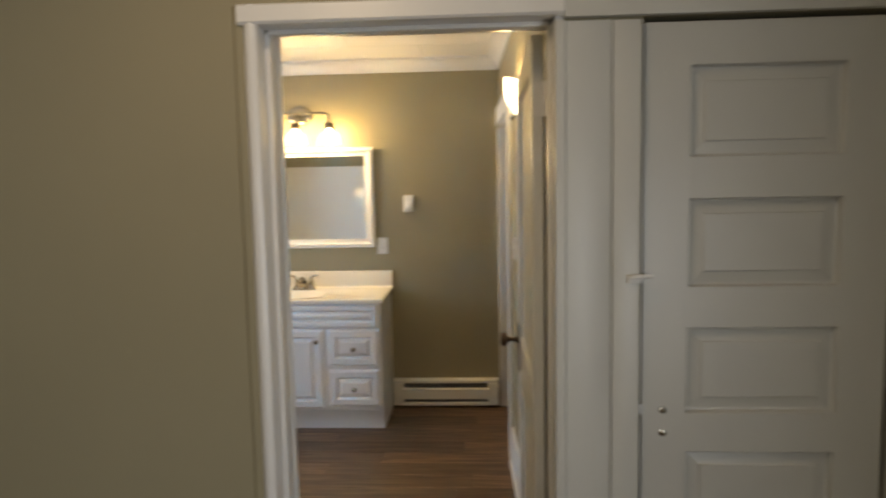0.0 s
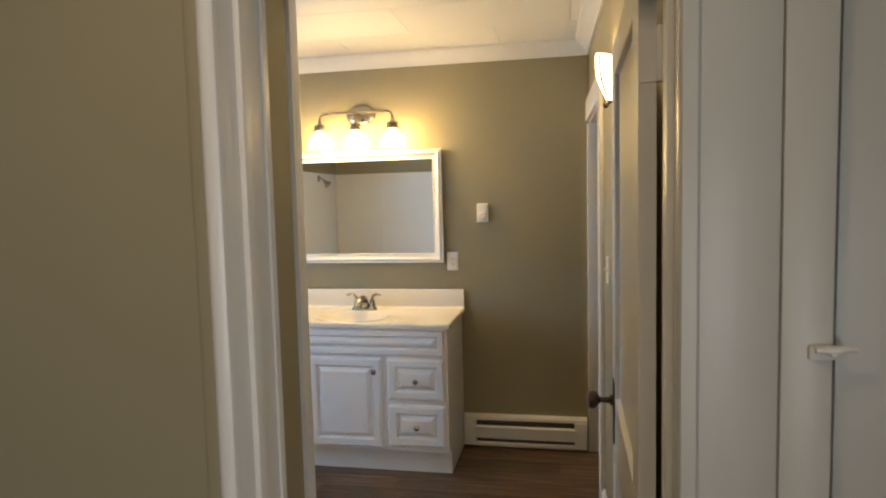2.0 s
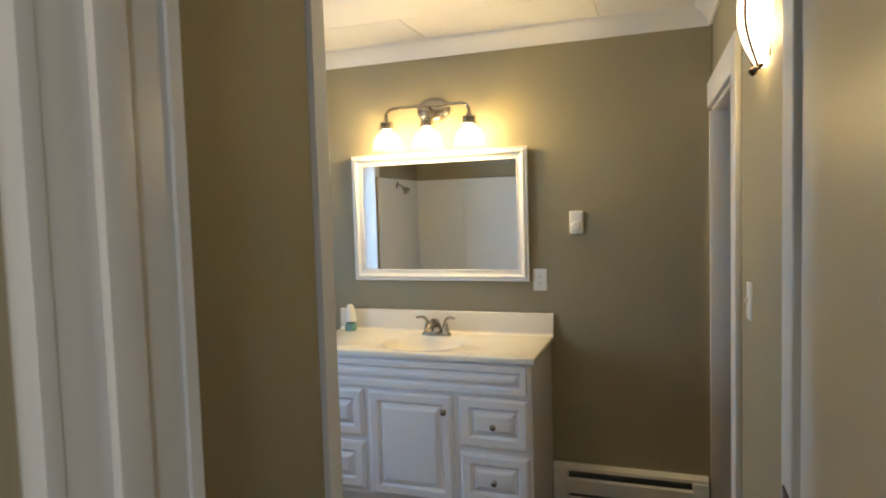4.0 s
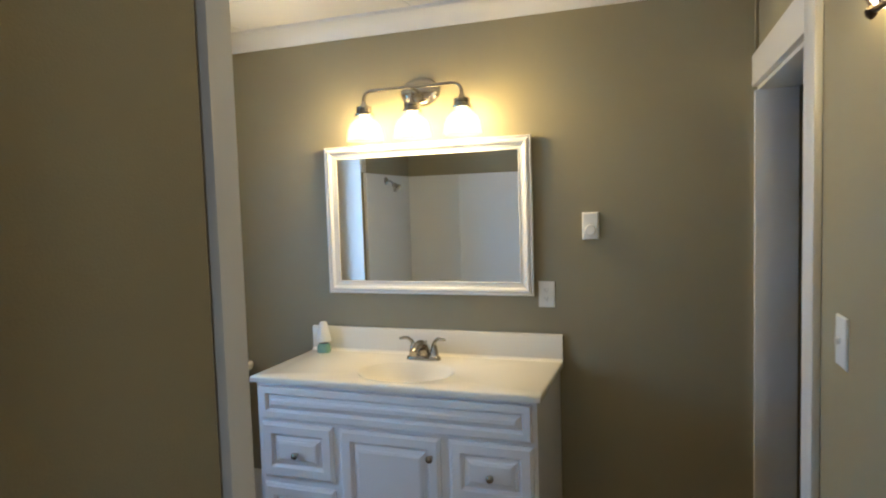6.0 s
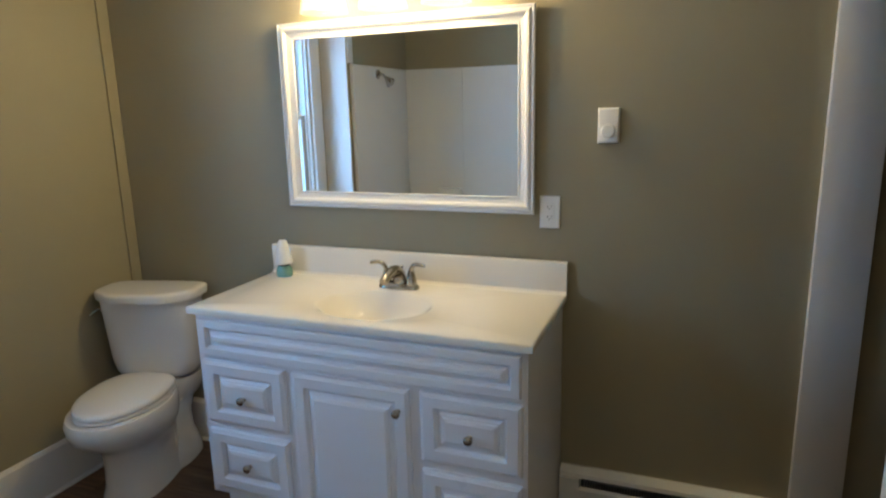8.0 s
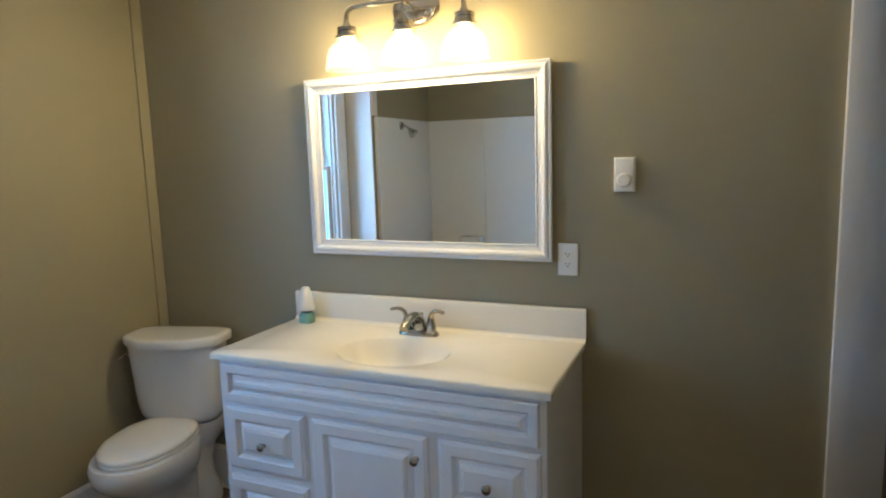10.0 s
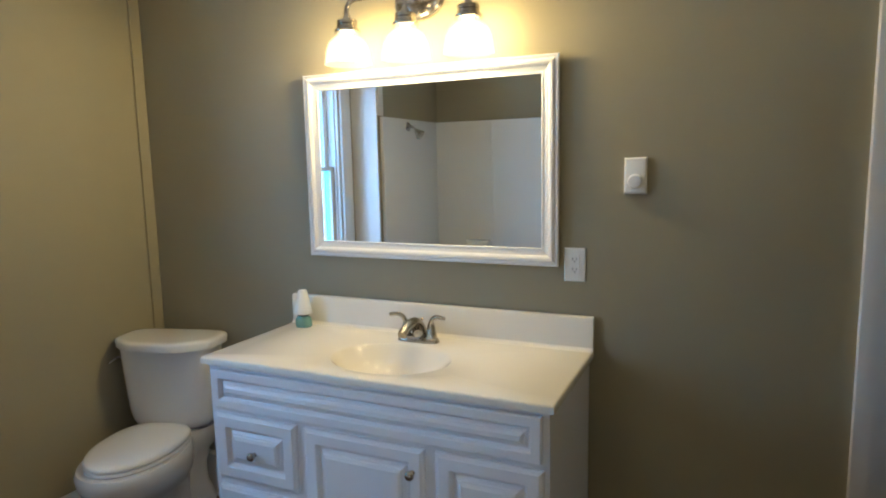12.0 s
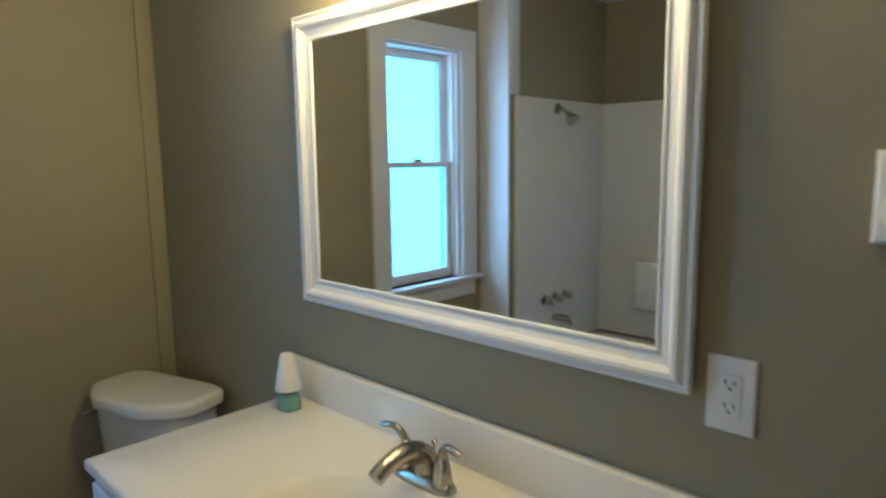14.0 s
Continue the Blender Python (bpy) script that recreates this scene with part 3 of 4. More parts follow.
# counter with a moulded oval bowl
top = thing("countertop", (-1.083, 4.23, VZ), "glossy white cultured marble top with a moulded oval bowl", "countertop")
CX0, CX1, CY0, CY1, CT = -1.712, -0.462, 3.967, 4.505, 0.878
BX, BY, BRX, BRY = -1.083, 4.190, 0.215, 0.165
bm = bmesh.new()
SEG = 72
prev = None
prof = [(0.08, -0.1003), (0.22, -0.0986), (0.42, -0.089), (0.62, -0.070), (0.78, -0.044), (0.90, -0.019), (0.965, -0.0075), (0.99, -0.003), (1.015, 0.0)]
angles = [2 * math.pi * i / SEG for i in range(SEG)]
rings = []
for s, z in prof:
    rings.append([bm.verts.new((BX + BRX * s * math.cos(a), BY + BRY * s * math.sin(a), CT + z)) for a in angles])


def to_rect(a, inset):
    c, s = math.cos(a) * BRX, math.sin(a) * BRY
    k = min(((CX1 - inset - BX) if c > 0 else (BX - CX0 - inset)) / max(abs(c), 1e-9), ((CY1 - BY) if s > 0 else (BY - CY0 - inset)) / max(abs(s), 1e-9))
    return BX + c * k, BY + s * k


corner_idx = {}
for cx, cy in ((CX0, CY0), (CX1, CY0), (CX0, CY1), (CX1, CY1)):
    a = math.atan2((cy - BY) / BRY, (cx - BX) / BRX) % (2 * math.pi)
    corner_idx[round(a / (2 * math.pi) * SEG) % SEG] = (cx, cy)
for inset, z in ((0.007, 0.0), (0.002, -0.003), (0.0, -0.008), (0.0, -0.025)):
    ring = []
    for i, a in enumerate(angles):
        x, y = to_rect(a, inset)
        if i in corner_idx:
            cx, cy = corner_idx[i]
            x = cx + (inset if cx == CX0 else -inset)
            y = cy + (inset if cy == CY0 else 0)
        ring.append(bm.verts.new((x, y, CT + z)))
    rings.append(ring)
for a, b in zip(rings, rings[1:]):
    for i in range(SEG):
        bm.faces.new((a[i], a[(i + 1) % SEG], b[(i + 1) % SEG], b[i]))
bm.faces.new(rings[0][::-1])
bmesh.ops.transform(bm, matrix=Matrix.Translation((1.083, -4.23, -VZ)), verts=bm.verts)
part("top", bm, M_TOP, top, angle=50)
bm = bmesh.new()
extrude_profile(bm, [(0, 0), (0, 0.119), (0.012, 0.119), (0.018, 0.115), (0.02, 0.108), (0.02, 0.012), (0.026, 0.004), (0.034, 0.0)], (CX0, CY1 + 0.003, CT), (CX1, CY1 + 0.003, CT))
bmesh.ops.transform(bm, matrix=Matrix.Translation((1.083, -4.23, -VZ)), verts=bm.verts)
part("backsplash", bm, M_TOP, top)
bm = bmesh.new()
lathe(bm, [(0.026, 0), (0.026, 0.003), (0.021, 0.005), (0.019, 0.002), (0.006, 0.003)], (0, -0.040, CT - 0.0988 - VZ), 24)
part("drain", bm, M_NICKEL, top, "brushed nickel drain ring")

# faucet
faucet = thing("faucet", (-1.083, 4.405, CT), "brushed nickel two-handle faucet on the vanity top", "faucet")
bm = bmesh.new()
loft(bm, [(0, 0, 0.082, 0.027, 0.0, 3.2), (0, 0, 0.082, 0.027, 0.006, 3.2), (0, 0, 0.078, 0.024, 0.014, 3.0), (0, 0, 0.066, 0.018, 0.020, 2.6)])
part("base", bm, M_NICKEL, faucet)
bm = bmesh.new()
pts = curve_pts([(0, 0.012, 0.010), (0, 0.006, 0.042), (0, -0.016, 0.068), (0, -0.056, 0.077), (0, -0.100, 0.068), (0, -0.127, 0.053)], 8)
n = len(pts)
tube(bm, pts, [0.031 - 0.014 * min(1, i / (n * 0.75)) for i in range(n)], 18)
part("spout", bm, M_NICKEL, faucet)
for sgn in (-1, 1):
    bm = bmesh.new()
    lathe(bm, [(0.021, 0.012), (0.021, 0.018), (0.0185, 0.035), (0.014, 0.060), (0.010, 0.072), (0.004, 0.076)], (sgn * 0.051, 0.002, 0), 22)
    pts = curve_pts([(sgn * 0.051, 0.002, 0.062), (sgn * 0.058, -0.002, 0.084), (sgn * 0.078, -0.006, 0.098), (sgn * 0.112, -0.010, 0.094)], 7)
    n = len(pts)
    tube(bm, pts, [0.010 - 0.004 * i / n for i in range(n)], 12)
    part("handle", bm, M_NICKEL, faucet)
bm = bmesh.new()
tube(bm, [(0, 0.03, 0.01), (0, 0.032, 0.07)], 0.0025, 8)
lathe(bm, [(0.003, 0), (0.006, 0.003), (0.006, 0.010), (0.002, 0.013)], (0, 0.032, 0.068), 12)
part("lift_rod", bm, M_NICKEL, faucet)

# bottle
bottle = thing("air_freshener", (-1.619, 4.435, CT), "small air freshener with a white cone top and green liquid", "air freshener")
bottle.scale = (1.06, 1.06, 1.16)
bm = bmesh.new()
loft(bm, [(0, 0, 0.027, 0.024, 0.0, 3), (0, 0, 0.030, 0.025, 0.004, 3), (0, 0, 0.030, 0.025, 0.026, 3), (0, 0, 0.025, 0.022, 0.035, 2.5), (0, 0, 0.020, 0.018, 0.039, 2)], 32)
part("bottle", bm, M_GREEN, bottle, "clear glass bottle with green liquid")
bm = bmesh.new()
lathe(bm, [(0.018, 0.039), (0.023, 0.041), (0.023, 0.048)], (0, 0, 0), 24)
part("collar", bm, M_BLACK, bottle, "dark collar")
bm = bmesh.new()
lathe(bm, [(0.032, 0.047), (0.033, 0.051), (0.030, 0.068), (0.023, 0.099), (0.018, 0.124), (0.014, 0.130), (0.004, 0.131)], (0, 0, 0), 28)
part("cone", bm, M_PLATE, bottle, "white plastic cone")

# mirror
mirror = thing("wall_mirror", (-1.086, YV, 1.52), "wall mirror in a moulded white frame above the vanity", "mirror")
bm = bmesh.new()
fr = [(0.012, 0), (0.008, 0.012), (0, 0.015), (0, 0.028), (0.002, 0.030), (0.006, 0.030), (0.009, 0.027), (0.012, 0.026), (0.014, 0.030), (0.020, 0.034), (0.027, 0.033), (0.033, 0.028), (0.036, 0.024), (0.054, 0.018), (0.056, 0.0215), (0.060, 0.0205), (0.063, 0.012)]
panel(bm, -0.515, 0.504, -0.354, 0.354, 0, fr, cap=False)
part("frame", bm, M_FRAME, mirror, smooth=False)
bm = bmesh.new()
box(bm, -0.454, 0.443, -0.0165, -0.0085, -0.293, 0.293)
part("glass", bm, M_MIRROR, mirror, "clear silvered mirror glass", smooth=False)

# outlet, thermostat, switch
outlet = thing("outlet", (-0.530, YV, 1.173), "white duplex outlet with a wall plate beside the mirror", "outlet")
bm = bmesh.new()
panel(bm, -0.036, 0.036, -0.058, 0.058, 0, [(0, 0), (0, 0.003), (0.003, 0.006), (0.006, 0.0065)])
part("plate", bm, M_PLATE, outlet)
bm = bmesh.new()
box(bm, -0.0165, 0.0165, -0.0085, -0.006, -0.033, 0.033, bevel=0.001)
part("receptacle", bm, M_PLATE, outlet)
for z in (-0.018, 0.018):
    for r in ((-0.0075, -0.0055, -0.001, 0.007), (0.0055, 0.0075, -0.001, 0.006), (-0.002, 0.002, -0.009, -0.005)):
        bm = bmesh.new()
        box(bm, r[0], r[1], -0.0092, -0.008, z + r[2], z + r[3])
        part("slot", bm, M_BLACK, outlet, "dark outlet slot", smooth=False)

thermo = thing("thermostat", (-0.335, YV, 1.472), "white wall thermostat with a round dial", "thermostat")
bm = bmesh.new()
panel(bm, -0.035, 0.035, -0.058, 0.058, 0, [(0, 0), (0, 0.012), (0.002, 0.016), (0.005, 0.0185), (0.008, 0.019)])
part("housing", bm, M_PLATE, thermo)
bm = bmesh.new()
lathe(bm, [(0.024, 0.0), (0.024, 0.004), (0.021, 0.010), (0.019, 0.012), (0.004, 0.0125)], (0, -0.019, -0.018), 32, Matrix.Rotation(math.pi / 2, 4, "X"))
part("dial", bm, M_PLATE, thermo)
bm = bmesh.new()
for k in range(7):
    a = math.radians(-120 + 40 * k)
    lathe(bm, [(0.0012, 0), (0.0012, 0.0006)], (0.016 * math.sin(a), -0.0305, -0.018 + 0.016 * math.cos(a)), 8, Matrix.Rotation(math.pi / 2, 4, "X"))
part("dial_mark", bm, M_FIN, thermo, "small grey dial marks")

switch = thing("light_switch", (0, 0, 0), "white toggle switch on a wall plate beside the doorway", "light switch")
switch.matrix_world = RW @ Matrix.Translation((1.155, 0, 1.245))
bm = bmesh.new()
panel(bm, -0.040, 0.040, -0.058, 0.058, 0, [(0, 0), (0, 0.003), (0.003, 0.006), (0.006, 0.0065)])
part("plate", bm, M_PLATE, switch)
bm = bmesh.new()
box(bm, -0.005, 0.005, -0.016, -0.006, -0.004, 0.010, bevel=0.001)
part("toggle", bm, M_PLATE, switch)

# heater
heater = thing("baseboard_heater", (-0.093, YV, 0), "white electric baseboard heater beside the vanity", "heater")
HW = 0.378
bm = bmesh.new()
extrude_profile(bm, [(0, 0.018), (0, 0.205), (0.018, 0.210), (0.050, 0.196), (0.052, 0.180), (0.020, 0.186), (0.012, 0.17), (0.012, 0.018)], (-HW, 0, 0), (HW, 0, 0))
part("back_panel", bm, M_HEAT, heater)
bm = bmesh.new()
extrude_profile(bm, [(0.046, 0.060), (0.058, 0.064), (0.062, 0.136), (0.050, 0.146), (0.046, 0.142), (0.055, 0.130), (0.052, 0.070), (0.046, 0.066)], (-HW + 0.06, 0, 0), (HW - 0.06, 0, 0))
part("front_cover", bm, M_HEAT, heater)
for sgn in (-1, 1):
    bm = bmesh.new()
    a, b = sorted((sgn * HW, sgn * (HW - 0.075)))
    box(bm, a, b, -0.060, -0.012, 0.018, 0.180, bevel=0.003)
    part("end_cap", bm, M_HEAT, heater)
bm = bmesh.new()
extrude_profile(bm, [(0.012, 0.016), (0.058, 0.016), (0.060, 0.034), (0.050, 0.042), (0.046, 0.030), (0.012, 0.028)], (-HW + 0.07, 0, 0), (HW - 0.07, 0, 0))
part("lower_lip", bm, M_HEAT, heater)
bm = bmesh.new()
for k in range(60):
    x = -HW + 0.09 + k * (2 * HW - 0.18) / 59
    box(bm, x - 0.0006, x + 0.0006, -0.044, -0.014, 0.050, 0.150)
part("fins", bm, M_FIN, heater, "dark metal heating fins", smooth=False).data.name = "fins"
bm = bmesh.new()
box(bm, -HW + 0.076, HW - 0.076, -0.0135, -0.0125, 0.03, 0.175)
part("slot_back", bm, M_SLOT, heater, "dark inner back", smooth=False)

# vanity light
vlight = thing("vanity_light", (-1.097, YV, 2.10), "lit brushed nickel three-lamp vanity light", "wall light")
bm = bmesh.new()
loft(bm, [(0, 0, rx, rx * 0.70, h, 2) for rx, h in ((0.097, 0.0), (0.097, 0.006), (0.092, 0.012), (0.085, 0.013), (0.081, 0.017), (0.060, 0.024), (0.030, 0.027), (0.006, 0.028))], 56)
bmesh.ops.transform(bm, matrix=Matrix.Rotation(math.pi / 2, 4, "X"), verts=bm.verts)
for x in (-0.05, 0.05):
    lathe(bm, [(0.006, 0.014), (0.006, 0.026), (0.003, 0.030)], (x, 0, -0.022), 12, Matrix.Rotation(math.pi / 2, 4, "X"))
part("canopy", bm, M_NICKEL, vlight)
bm = bmesh.new()
BYO = -0.115
pts = curve_pts([(-0.235, BYO, -0.065), (-0.235, BYO, -0.030), (-0.228, BYO, -0.008), (-0.205, BYO, 0.006), (-0.18, BYO, 0.008), (-0.10, BYO, 0.008), (0.10, BYO, 0.008), (0.18, BYO, 0.008), (0.205, BYO, 0.006), (0.228, BYO, -0.008), (0.235, BYO, -0.030), (0.235, BYO, -0.065)], 6)
tube(bm, pts, 0.0085, 12)
tube(bm, [(0, -0.02, 0.0), (0, -0.07, 0.004), (0, BYO, 0.008)], 0.0065, 12)
tube(bm, [(0, BYO, 0.008), (0, BYO, -0.065)], 0.006, 12)
for x in (-0.18, 0.0, 0.18):
    lathe(bm, [(0.009, -0.006), (0.009, 0.006)], (x, BYO, 0.008), 12, Matrix.Rotation(math.pi / 2, 4, "Y"))
part("arm", bm, M_NICKEL, vlight)
for x in (-0.235, 0.0, 0.235):
    bm = bmesh.new()
    lathe(bm, [(0.009, -0.036), (0.013, -0.050), (0.015, -0.058), (0.033, -0.060), (0.037, -0.064), (0.037, -0.074), (0.035, -0.076), (0.037, -0.078), (0.037, -0.090), (0.045, -0.093), (0.047, -0.097), (0.046, -0.103), (0.030, -0.106)], (x, BYO, 0), 24)
    sock = part("socket", bm, M_NICKEL, vlight)
    bm = bmesh.new()
    lathe(bm, [(0.036, -0.100), (0.038, -0.112), (0.056, -0.124), (0.070, -0.140), (0.079, -0.165), (0.086, -0.215), (0.083, -0.215), (0.076, -0.165), (0.067, -0.143), (0.054, -0.128), (0.035, -0.116), (0.02, -0.105)], (x, BYO, 0), 32)
    sh = part("shade", bm, M_SHADE, vlight, "clear glass bell shade with an added faint glow")
    sh.visible_shadow = False
    bm = bmesh.new()
    lathe(bm, [(0.014, -0.108), (0.024, -0.124), (0.036, -0.148), (0.038, -0.165), (0.030, -0.186), (0.012, -0.198)], (x, BYO, 0), 20)
    bu = part("bulb", bm, M_BULB, vlight, "lit bulb")
    bu.visible_shadow = False
    lamp("vanity_bulb", "POINT", pose(-1.097 + x, YV + BYO, 2.10 - 0.155), VANITY_W, WARM, radius=0.028)

# sconce on the right wall
sconce = thing("wall_sconce", (0, 0, 0), "lit opal glass wall sconce in bronze straps", "wall light")
SC = RW @ Matrix.Translation((1.43, 0, 1.895))
sconce.matrix_world = SC
bm = bmesh.new()
NU, NV = 20, 14
grid = []
for j in range(NV + 1):
    v = j / NV
    z = 0.012 + 0.160 * v
    half = 0.028 + 0.060 * (math.sin(v * math.pi / 2) ** 0.8)
    depth = 0.022 + 0.044 * math.sin(min(v * 1.25, 1) * math.pi / 2)
    row = []
    for i in range(NU + 1):
        a = math.pi * i / NU
        zz = z + (0.03 * math.sin(a) - 0.015 if j == NV else 0)
        row.append(bm.verts.new((-half * math.cos(a), -0.004 - depth * math.sin(a), zz)))
    grid.append(row)
for j in range(NV):
    for i in range(NU):
        bm.faces.new((grid[j][i], grid[j][i + 1], grid[j + 1][i + 1], grid[j + 1][i]))
bm.faces.new(grid[0])
sg = part("shade", bm, M_SCONCE, sconce, "glowing white opal glass shield", angle=80)
sg.visible_shadow = False
bm = bmesh.new()
for sgn in (-0.8, 0.8):
    pts = []
    for j in range(0, NV + 1):
        v = j / NV
        half = 0.028 + 0.060 * (math.sin(v * math.pi / 2) ** 0.8)
        depth = 0.024 + 0.046 * math.sin(min(v * 1.25, 1) * math.pi / 2)
        a = math.pi / 2 + sgn * 0.9
        pts.append((-half * math.cos(a) * 0.9, -0.006 - depth * math.sin(a), 0.010 + 0.165 * v))
    tube(bm, pts, 0.004, 8)
tube(bm, [(-0.05, -0.02, 0.006), (0, -0.034, 0.002), (0.05, -0.02, 0.006)], 0.006, 8)
lathe(bm, [(0.002, -0.012), (0.009, -0.006), (0.012, 0.004), (0.006, 0.012)], (0, -0.034, 0), 14)
part("strap", bm, M_BRONZE, sconce, "bronze straps")
bm = bmesh.new()
box(bm, -0.05, 0.05, -0.004, 0, 0.03, 0.14, bevel=0.0015)
part("back_plate", bm, M_BRONZE, sconce)
lamp("sconce_bulb", "POINT", SC @ pose(0, -0.045, 0.11), SCONCE_W, WARM, radius=0.03)

# ---- toilet ----
toilet = thing("toilet", (-2.312, YV, 0), "white china toilet with the lid closed", "toilet", rz=15.5)
bm = bmesh.new()
TYC = -0.175
loft(bm, [(0, TYC, 0.120, 0.055, 0.405, 3.0), (0, TYC, 0.155, 0.074, 0.409, 3.2), (0, TYC, 0.176, 0.086, 0.422, 3.4), (0, TYC, 0.185, 0.091, 0.445, 3.6), (0, TYC, 0.193, 0.097, 0.50, 3.8), (0, TYC, 0.202, 0.104, 0.66, 4.2), (0, TYC, 0.208, 0.107, 0.765, 4.4)], 64)
part("tank", bm, M_CHINA, toilet, angle=50)


def lid_section(z, g):
    out = []
    for i in range(64):
        a = 2 * math.pi * i / 64
        c, s = math.cos(a), math.sin(a)
        x = (0.231 + g) * math.copysign(abs(c) ** 0.42, c)
        y = (0.115 + g) * math.copysign(abs(s) ** 0.42, s)
        if s < 0:
            k = min(max((0.226 - abs(x)) / 0.15, 0.0), 1.0)
            y += 0.018 - 0.052 * k * k * (3 - 2 * k)
        out.append((x, TYC - 0.002 + y, z))
    return out


bm = bmesh.new()
rr = [[bm.verts.new(p) for p in lid_section(z, g)] for z, g in ((0.765, -0.008), (0.768, 0.0), (0.795, 0.002), (0.803, -0.003), (0.807, -0.012), (0.8085, -0.03))]
for a, b in zip(rr, rr[1:]):
    for i in range(64):
        bm.faces.new((a[i], a[(i + 1) % 64], b[(i + 1) % 64], b[i]))
bm.faces.new(rr[0][::-1])
bm.faces.new(rr[-1])
part("tank_lid", bm, M_CHINA, toilet, angle=40)
bm = bmesh.new()
loft(bm, [(0, -0.39, 0.122, 0.205, 0.0, 2.6), (0, -0.39, 0.120, 0.203, 0.02, 2.6), (0, -0.385, 0.114, 0.190, 0.06, 2.5), (0, -0.385, 0.112, 0.187, 0.16, 2.4), (0, -0.39, 0.120, 0.192, 0.210, 2.3), (0, -0.41, 0.142, 0.210, 0.25, 2.2), (0, -0.44, 0.168, 0.232, 0.285, 2.15), (0, -0.460, 0.182, 0.248, 0.32, 2.15), (0, -0.466, 0.187, 0.253, 0.35, 2.15), (0, -0.468, 0.188, 0.254, 0.385, 2.15), (0, -0.468, 0.180, 0.247, 0.400, 2.15)], 56)
loft(bm, [(0, -0.14, 0.13, 0.125, 0.29, 3), (0, -0.14, 0.165, 0.13, 0.36, 3), (0, -0.14, 0.17, 0.13, 0.405, 3)], 40)
loft(bm, [(0, -0.20, 0.138, 0.16, 0.0, 2.6), (0, -0.20, 0.136, 0.158, 0.035, 2.6), (0, -0.20, 0.122, 0.148, 0.075, 2.6), (0, -0.20, 0.104, 0.14, 0.12, 2.6), (0, -0.20, 0.098, 0.14, 0.20, 3), (0, -0.18, 0.12, 0.15, 0.30, 3)], 40)
part("bowl", bm, M_CHINA, toilet, angle=50)


def seat_rings(rows, cut):
    bm = bmesh.new()
    rings = []
    for s, z in rows:
        ring = []
        for i in range(56):
            a = 2 * math.pi * i / 56
            c, sn = math.cos(a), math.sin(a)
            y = -0.458 + (0.240 if sn < 0 else 0.235) * s * math.copysign(abs(sn) ** (1.0 if sn < 0 else 0.7), sn)
            ring.append(bm.verts.new((0.174 * s * math.copysign(abs(c) ** (1.08 if sn < 0 else 0.93), c), y, z)))
        rings.append(ring)
    for a, b in zip(rings, rings[1:]):
        for i in range(56):
            bm.faces.new((a[i], a[(i + 1) % 56], b[(i + 1) % 56], b[i]))
    bm.faces.new(rings[0][::-1])
    bm.faces.new(rings[-1])
    return bm


part("seat", seat_rings([(0.95, 0.400), (0.98, 0.404), (0.98, 0.412), (0.965, 0.417)], 0), M_SEAT, toilet)
part("seat_lid", seat_rings([(0.945, 0.418), (0.97, 0.421), (0.97, 0.428), (0.94, 0.435), (0.84, 0.440), (0.6, 0.443), (0.3, 0.444)], 0), M_SEAT, toilet, angle=60)
for sgn in (-1, 1):
    bm = bmesh.new()
    lathe(bm, [(0.014, 0.0), (0.014, 0.03), (0.010, 0.035)], (sgn * 0.075, -0.232, 0.402), 16)
    part("seat_hinge", bm, M_SEAT, toilet)
bm = bmesh.new()
lathe(bm, [(0.012, 0), (0.012, 0.008), (0.006, 0.010), (0.006, 0.018)], (-0.205, TYC - 0.05, 0.715), 16, Matrix.Rotation(-math.pi / 2, 4, "Y"))
tube(bm, [(-0.224, TYC - 0.05, 0.715), (-0.226, TYC - 0.08, 0.712), (-0.226, TYC - 0.115, 0.706)], [0.006, 0.006, 0.005], 10)
part("flush_lever", bm, M_CHROME, toilet, "small chrome flush lever")

# ---- tub and shower ----
tub = thing("bathtub", ((TX0 + TX1) / 2, 2.25, 0), "white acrylic bathtub in the shower alcove", "bathtub")
TC = (TX0 + TX1) / 2
TW = (TX1 - TX0) / 2 - 0.004
bm = bmesh.new()
box(bm, -TW, TW, 2.645 - 2.25, TY1 - 2.25, 0, 0.40)
loft(bm, [(0, -0.045, 0.60, 0.22, 0.09, 4), (0, -0.045, 0.64, 0.25, 0.14, 4), (0, -0.045, 0.68, 0.30, 0.38, 4.5), (0, -0.045, 0.69, 0.315, 0.405, 4.5), (0, -0.045, TW, 0.45, 0.405, 30), (0, -0.045, TW, 0.45, 0.37, 30)], 80, (True, False))
part("tub_shell", bm, M_ACRYL, tub, angle=45)
surround = thing("shower_surround", (TC, 1.8, 0.42), "glossy white moulded shower surround above the tub", "shower surround")
SZ = 1.855
YB = Y1 + 0.07
bm = bmesh.new()
box(bm, TX0 - TC + 0.001, TX1 - TC - 0.001, Y1 + 0.002 - 1.8, YB - 1.8, 0.0, SZ - 0.42, bevel=0.008)
part("back_panel", bm, M_ACRYL, surround)
bm = bmesh.new()
box(bm, TX0 - TC + 0.001, TX0 - TC + 0.03, YB - 1.8, TY1 + 0.04 - 1.8, 0.0, SZ - 0.42, bevel=0.008)
part("end_panel", bm, M_ACRYL, surround)
bm = bmesh.new()
box(bm, TX1 - TC - 0.03, TX1 - TC - 0.001, YB - 1.8, 2.60 - 1.8, 0.0, SZ - 0.42, bevel=0.008)
part("end_panel", bm, M_ACRYL, surround)
bm = bmesh.new()
box(bm, -1.79 - TC - 0.003, -1.79 - TC + 0.003, YB - 1.8, YB - 1.8 + 0.004, 0.02, SZ - 0.43)
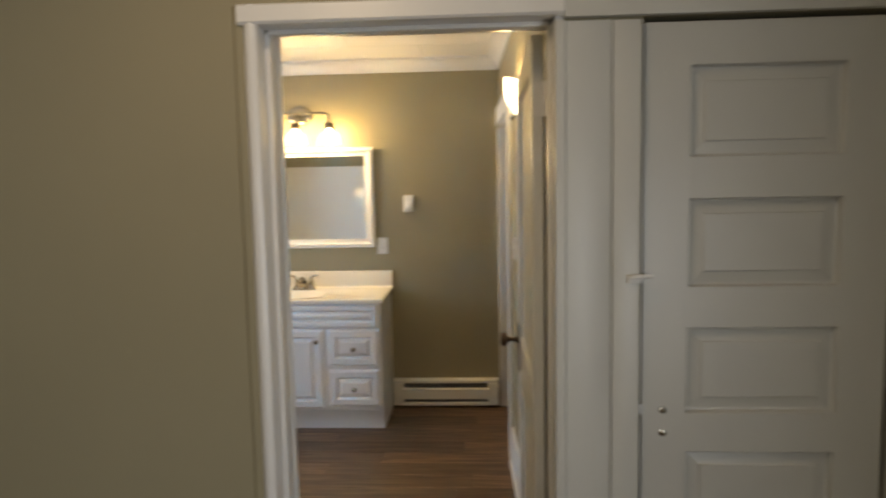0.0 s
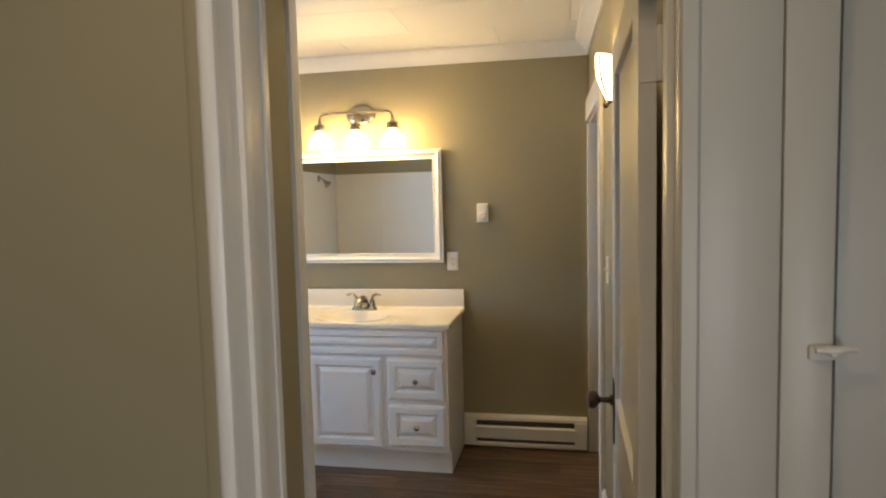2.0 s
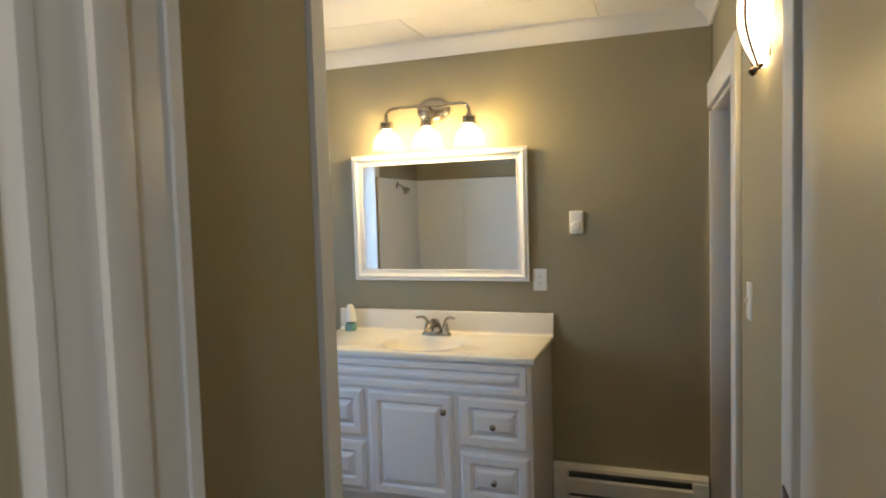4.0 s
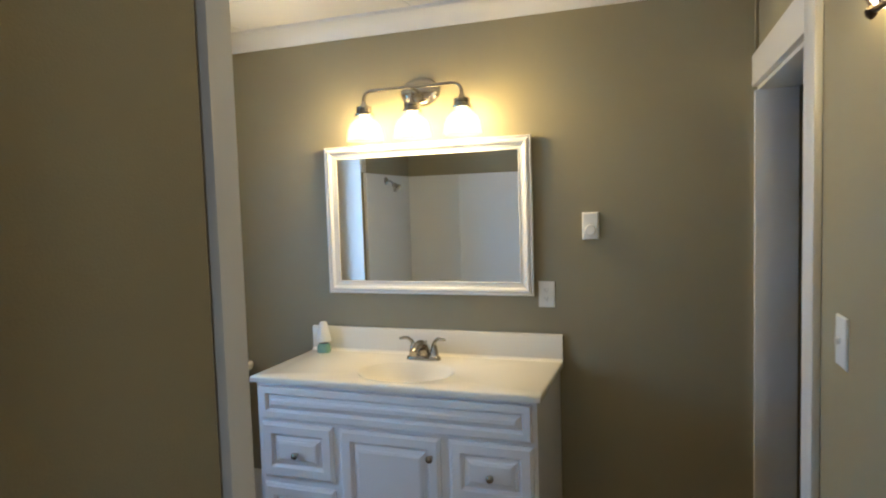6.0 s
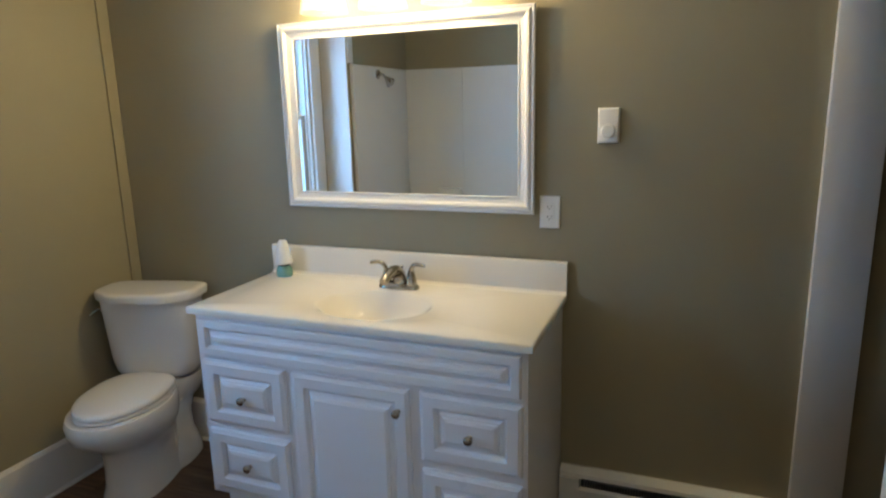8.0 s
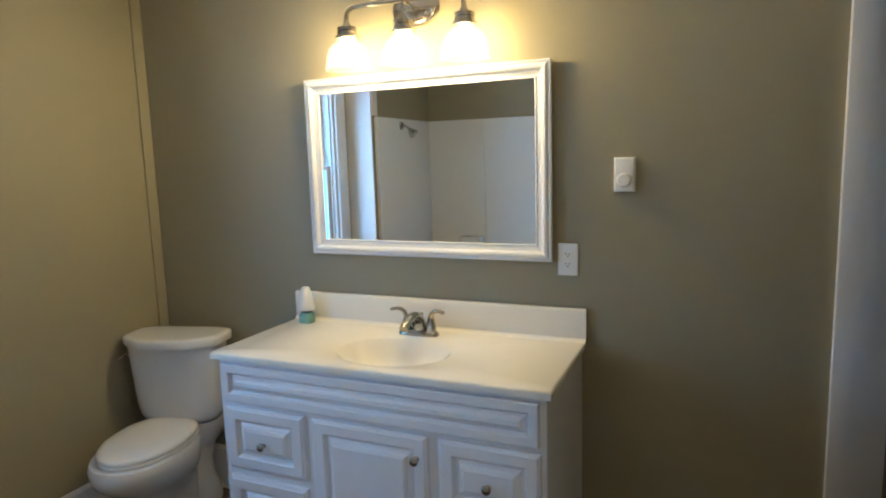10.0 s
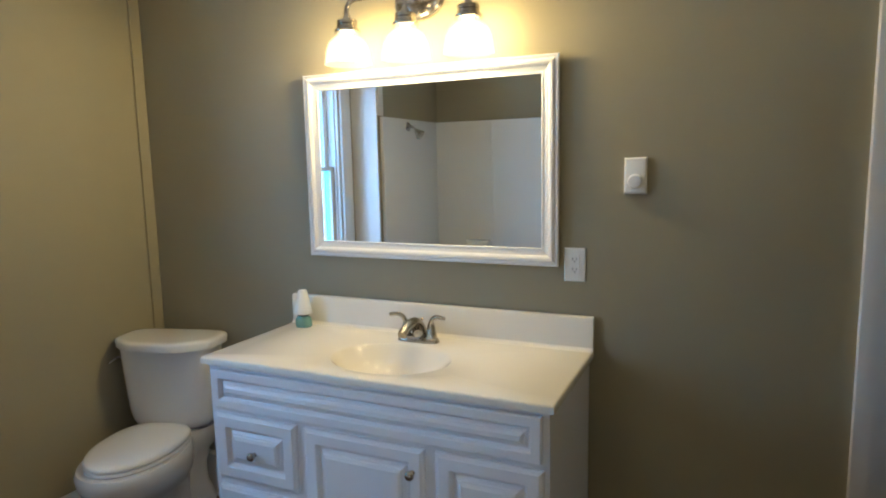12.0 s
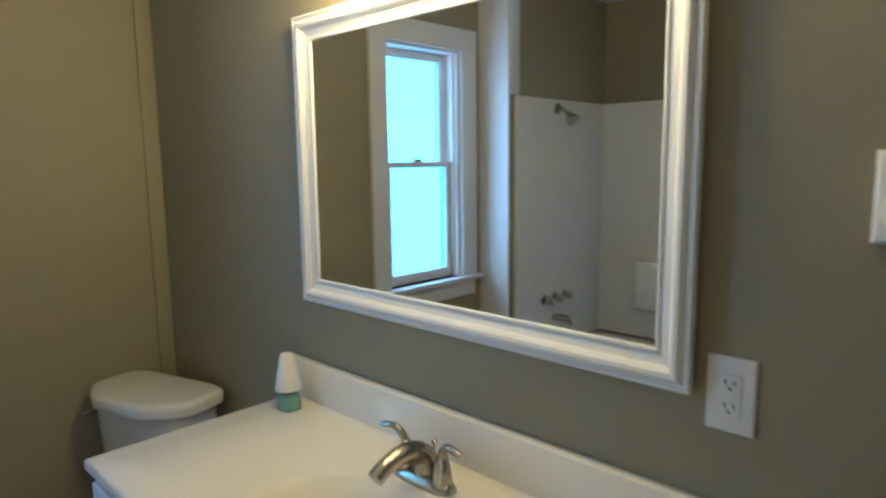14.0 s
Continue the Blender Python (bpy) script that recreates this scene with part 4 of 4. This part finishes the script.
part("joint_strip", bm, M_ACRYL, surround)
bm = bmesh.new()
loft(bm, [(-1.90 - TC, 0.06, 0.10, 0.05, 0.20, 4), (-1.90 - TC, 0.06, 0.10, 0.05, 0.47, 4), (-1.90 - TC, 0.06, 0.09, 0.04, 0.485, 4)], 40)
part("shelf", bm, M_ACRYL, surround)
bm = bmesh.new()
tube(bm, [(-1.80 - TC, 0.055, 0.42), (-1.55 - TC, 0.055, 0.42)], 0.008, 12)
part("grab_bar", bm, M_ACRYL, surround)

shower = thing("wall_shower", (TX0 + 0.03, 2.33, 1.80), "chrome shower head on a short arm", "shower head")
bm = bmesh.new()
lathe(bm, [(0.034, 0), (0.030, 0.010), (0.012, 0.016)], (0, 0, 0), 20, Matrix.Rotation(math.pi / 2, 4, "Y"))
part("flange", bm, M_SHOWER, shower)
bm = bmesh.new()
tube(bm, curve_pts([(0.0, 0, 0.0), (0.03, 0, 0.0), (0.055, 0, -0.015), (0.072, 0, -0.034)], 6), 0.010, 12)
part("arm", bm, M_SHOWER, shower)
bm = bmesh.new()
lathe(bm, [(0.016, 0.0), (0.022, 0.012), (0.024, 0.024), (0.036, 0.044), (0.040, 0.054), (0.037, 0.060), (0.004, 0.061)], (0.065, 0, -0.028), 24, Matrix.Rotation(math.radians(135), 4, "Y"))
part("head", bm, M_SHOWER, shower)

spout = thing("tub_spout", (TX0 + 0.03, 2.34, 0.60), "chrome tub spout on the tub end wall", "tub spout")
bm = bmesh.new()
tube(bm, curve_pts([(0.0, 0, 0.0), (0.06, 0, 0.002), (0.115, 0, -0.004), (0.135, 0, -0.02)], 5), [0.024] * 10 + [0.022] * 6, 18)
part("spout", bm, M_SHOWER, spout)
for dy in (-0.1, 0.0, 0.1):
    valve = thing("tub_valve", (TX0 + 0.03, 2.34 + dy, 0.72), "round chrome tub valve handle", "tub valve", "tub valves")
    bm = bmesh.new()
    lathe(bm, [(0.032, 0), (0.028, 0.010), (0.013, 0.014), (0.013, 0.028)], (0, 0, 0), 24, Matrix.Rotation(math.pi / 2, 4, "Y"))
    part("flange", bm, M_SHOWER, valve)
    bm = bmesh.new()
    lathe(bm, [(0.016, 0.028), (0.026, 0.034), (0.026, 0.052), (0.018, 0.060), (0.004, 0.062)], (0, 0, 0), 12, Matrix.Rotation(math.pi / 2, 4, "Y"))
    part("handle", bm, M_SHOWER, valve)

# ---- outside ----
bm = bmesh.new()
box(bm, -300, 300, -300, 300, -0.9, -0.8)
structure("ground", bm, M_GROUND, "plain ground outside", "ground")

# ---- floor ----
floor = structure("floor", boxes([(HX0, HX1, HY0, Y1, -0.04, -0.009), (XL, 1.7, Y1, YV, -0.04, -0.009)]), M_SUB, "dark brown wood-look vinyl plank floor", "floor")
PW, PL = 0.152, 1.22


def plank_mesh(w, l):
    bm = bmesh.new()
    vs = [bm.verts.new(p) for p in ((0.0006, 0.0006, -0.009), (l - 0.0006, 0.0006, -0.009), (l - 0.0006, w - 0.0006, -0.009), (0.0006, w - 0.0006, -0.009), (0.0006, 0.0006, -0.001), (l - 0.0006, 0.0006, -0.001), (l - 0.0006, w - 0.0006, -0.001), (0.0006, w - 0.0006, -0.001), (0.002, 0.002, 0), (l - 0.002, 0.002, 0), (l - 0.002, w - 0.002, 0), (0.002, w - 0.002, 0))]
    for k in (0, 4):
        for i in range(4):
            bm.faces.new((vs[k + i], vs[k + (i + 1) % 4], vs[k + 4 + (i + 1) % 4], vs[k + 4 + i]))
    bm.faces.new(vs[8:12])
    return solid(bm, "plank", M_PLANK)


meshes = {}
rng = random.Random(4)
row_y = HY0
while row_y < YV - 0.01:
    w = min(PW, YV - row_y)
    lo, hi = (HX0, HX1) if row_y < Y0 else (XL, 1.7)
    x = lo - rng.random() * PL
    while x < hi:
        a, b = max(x, lo), min(x + PL, hi)
        if b - a > 0.03:
            key = (round(w, 3), round(b - a, 3))
            if key not in meshes:
                meshes[key] = plank_mesh(w, b - a)
            p = new("plank", meshes[key])
            p.parent = floor
            p.location = (a, row_y, 0)
        x += PL
    row_y += PW
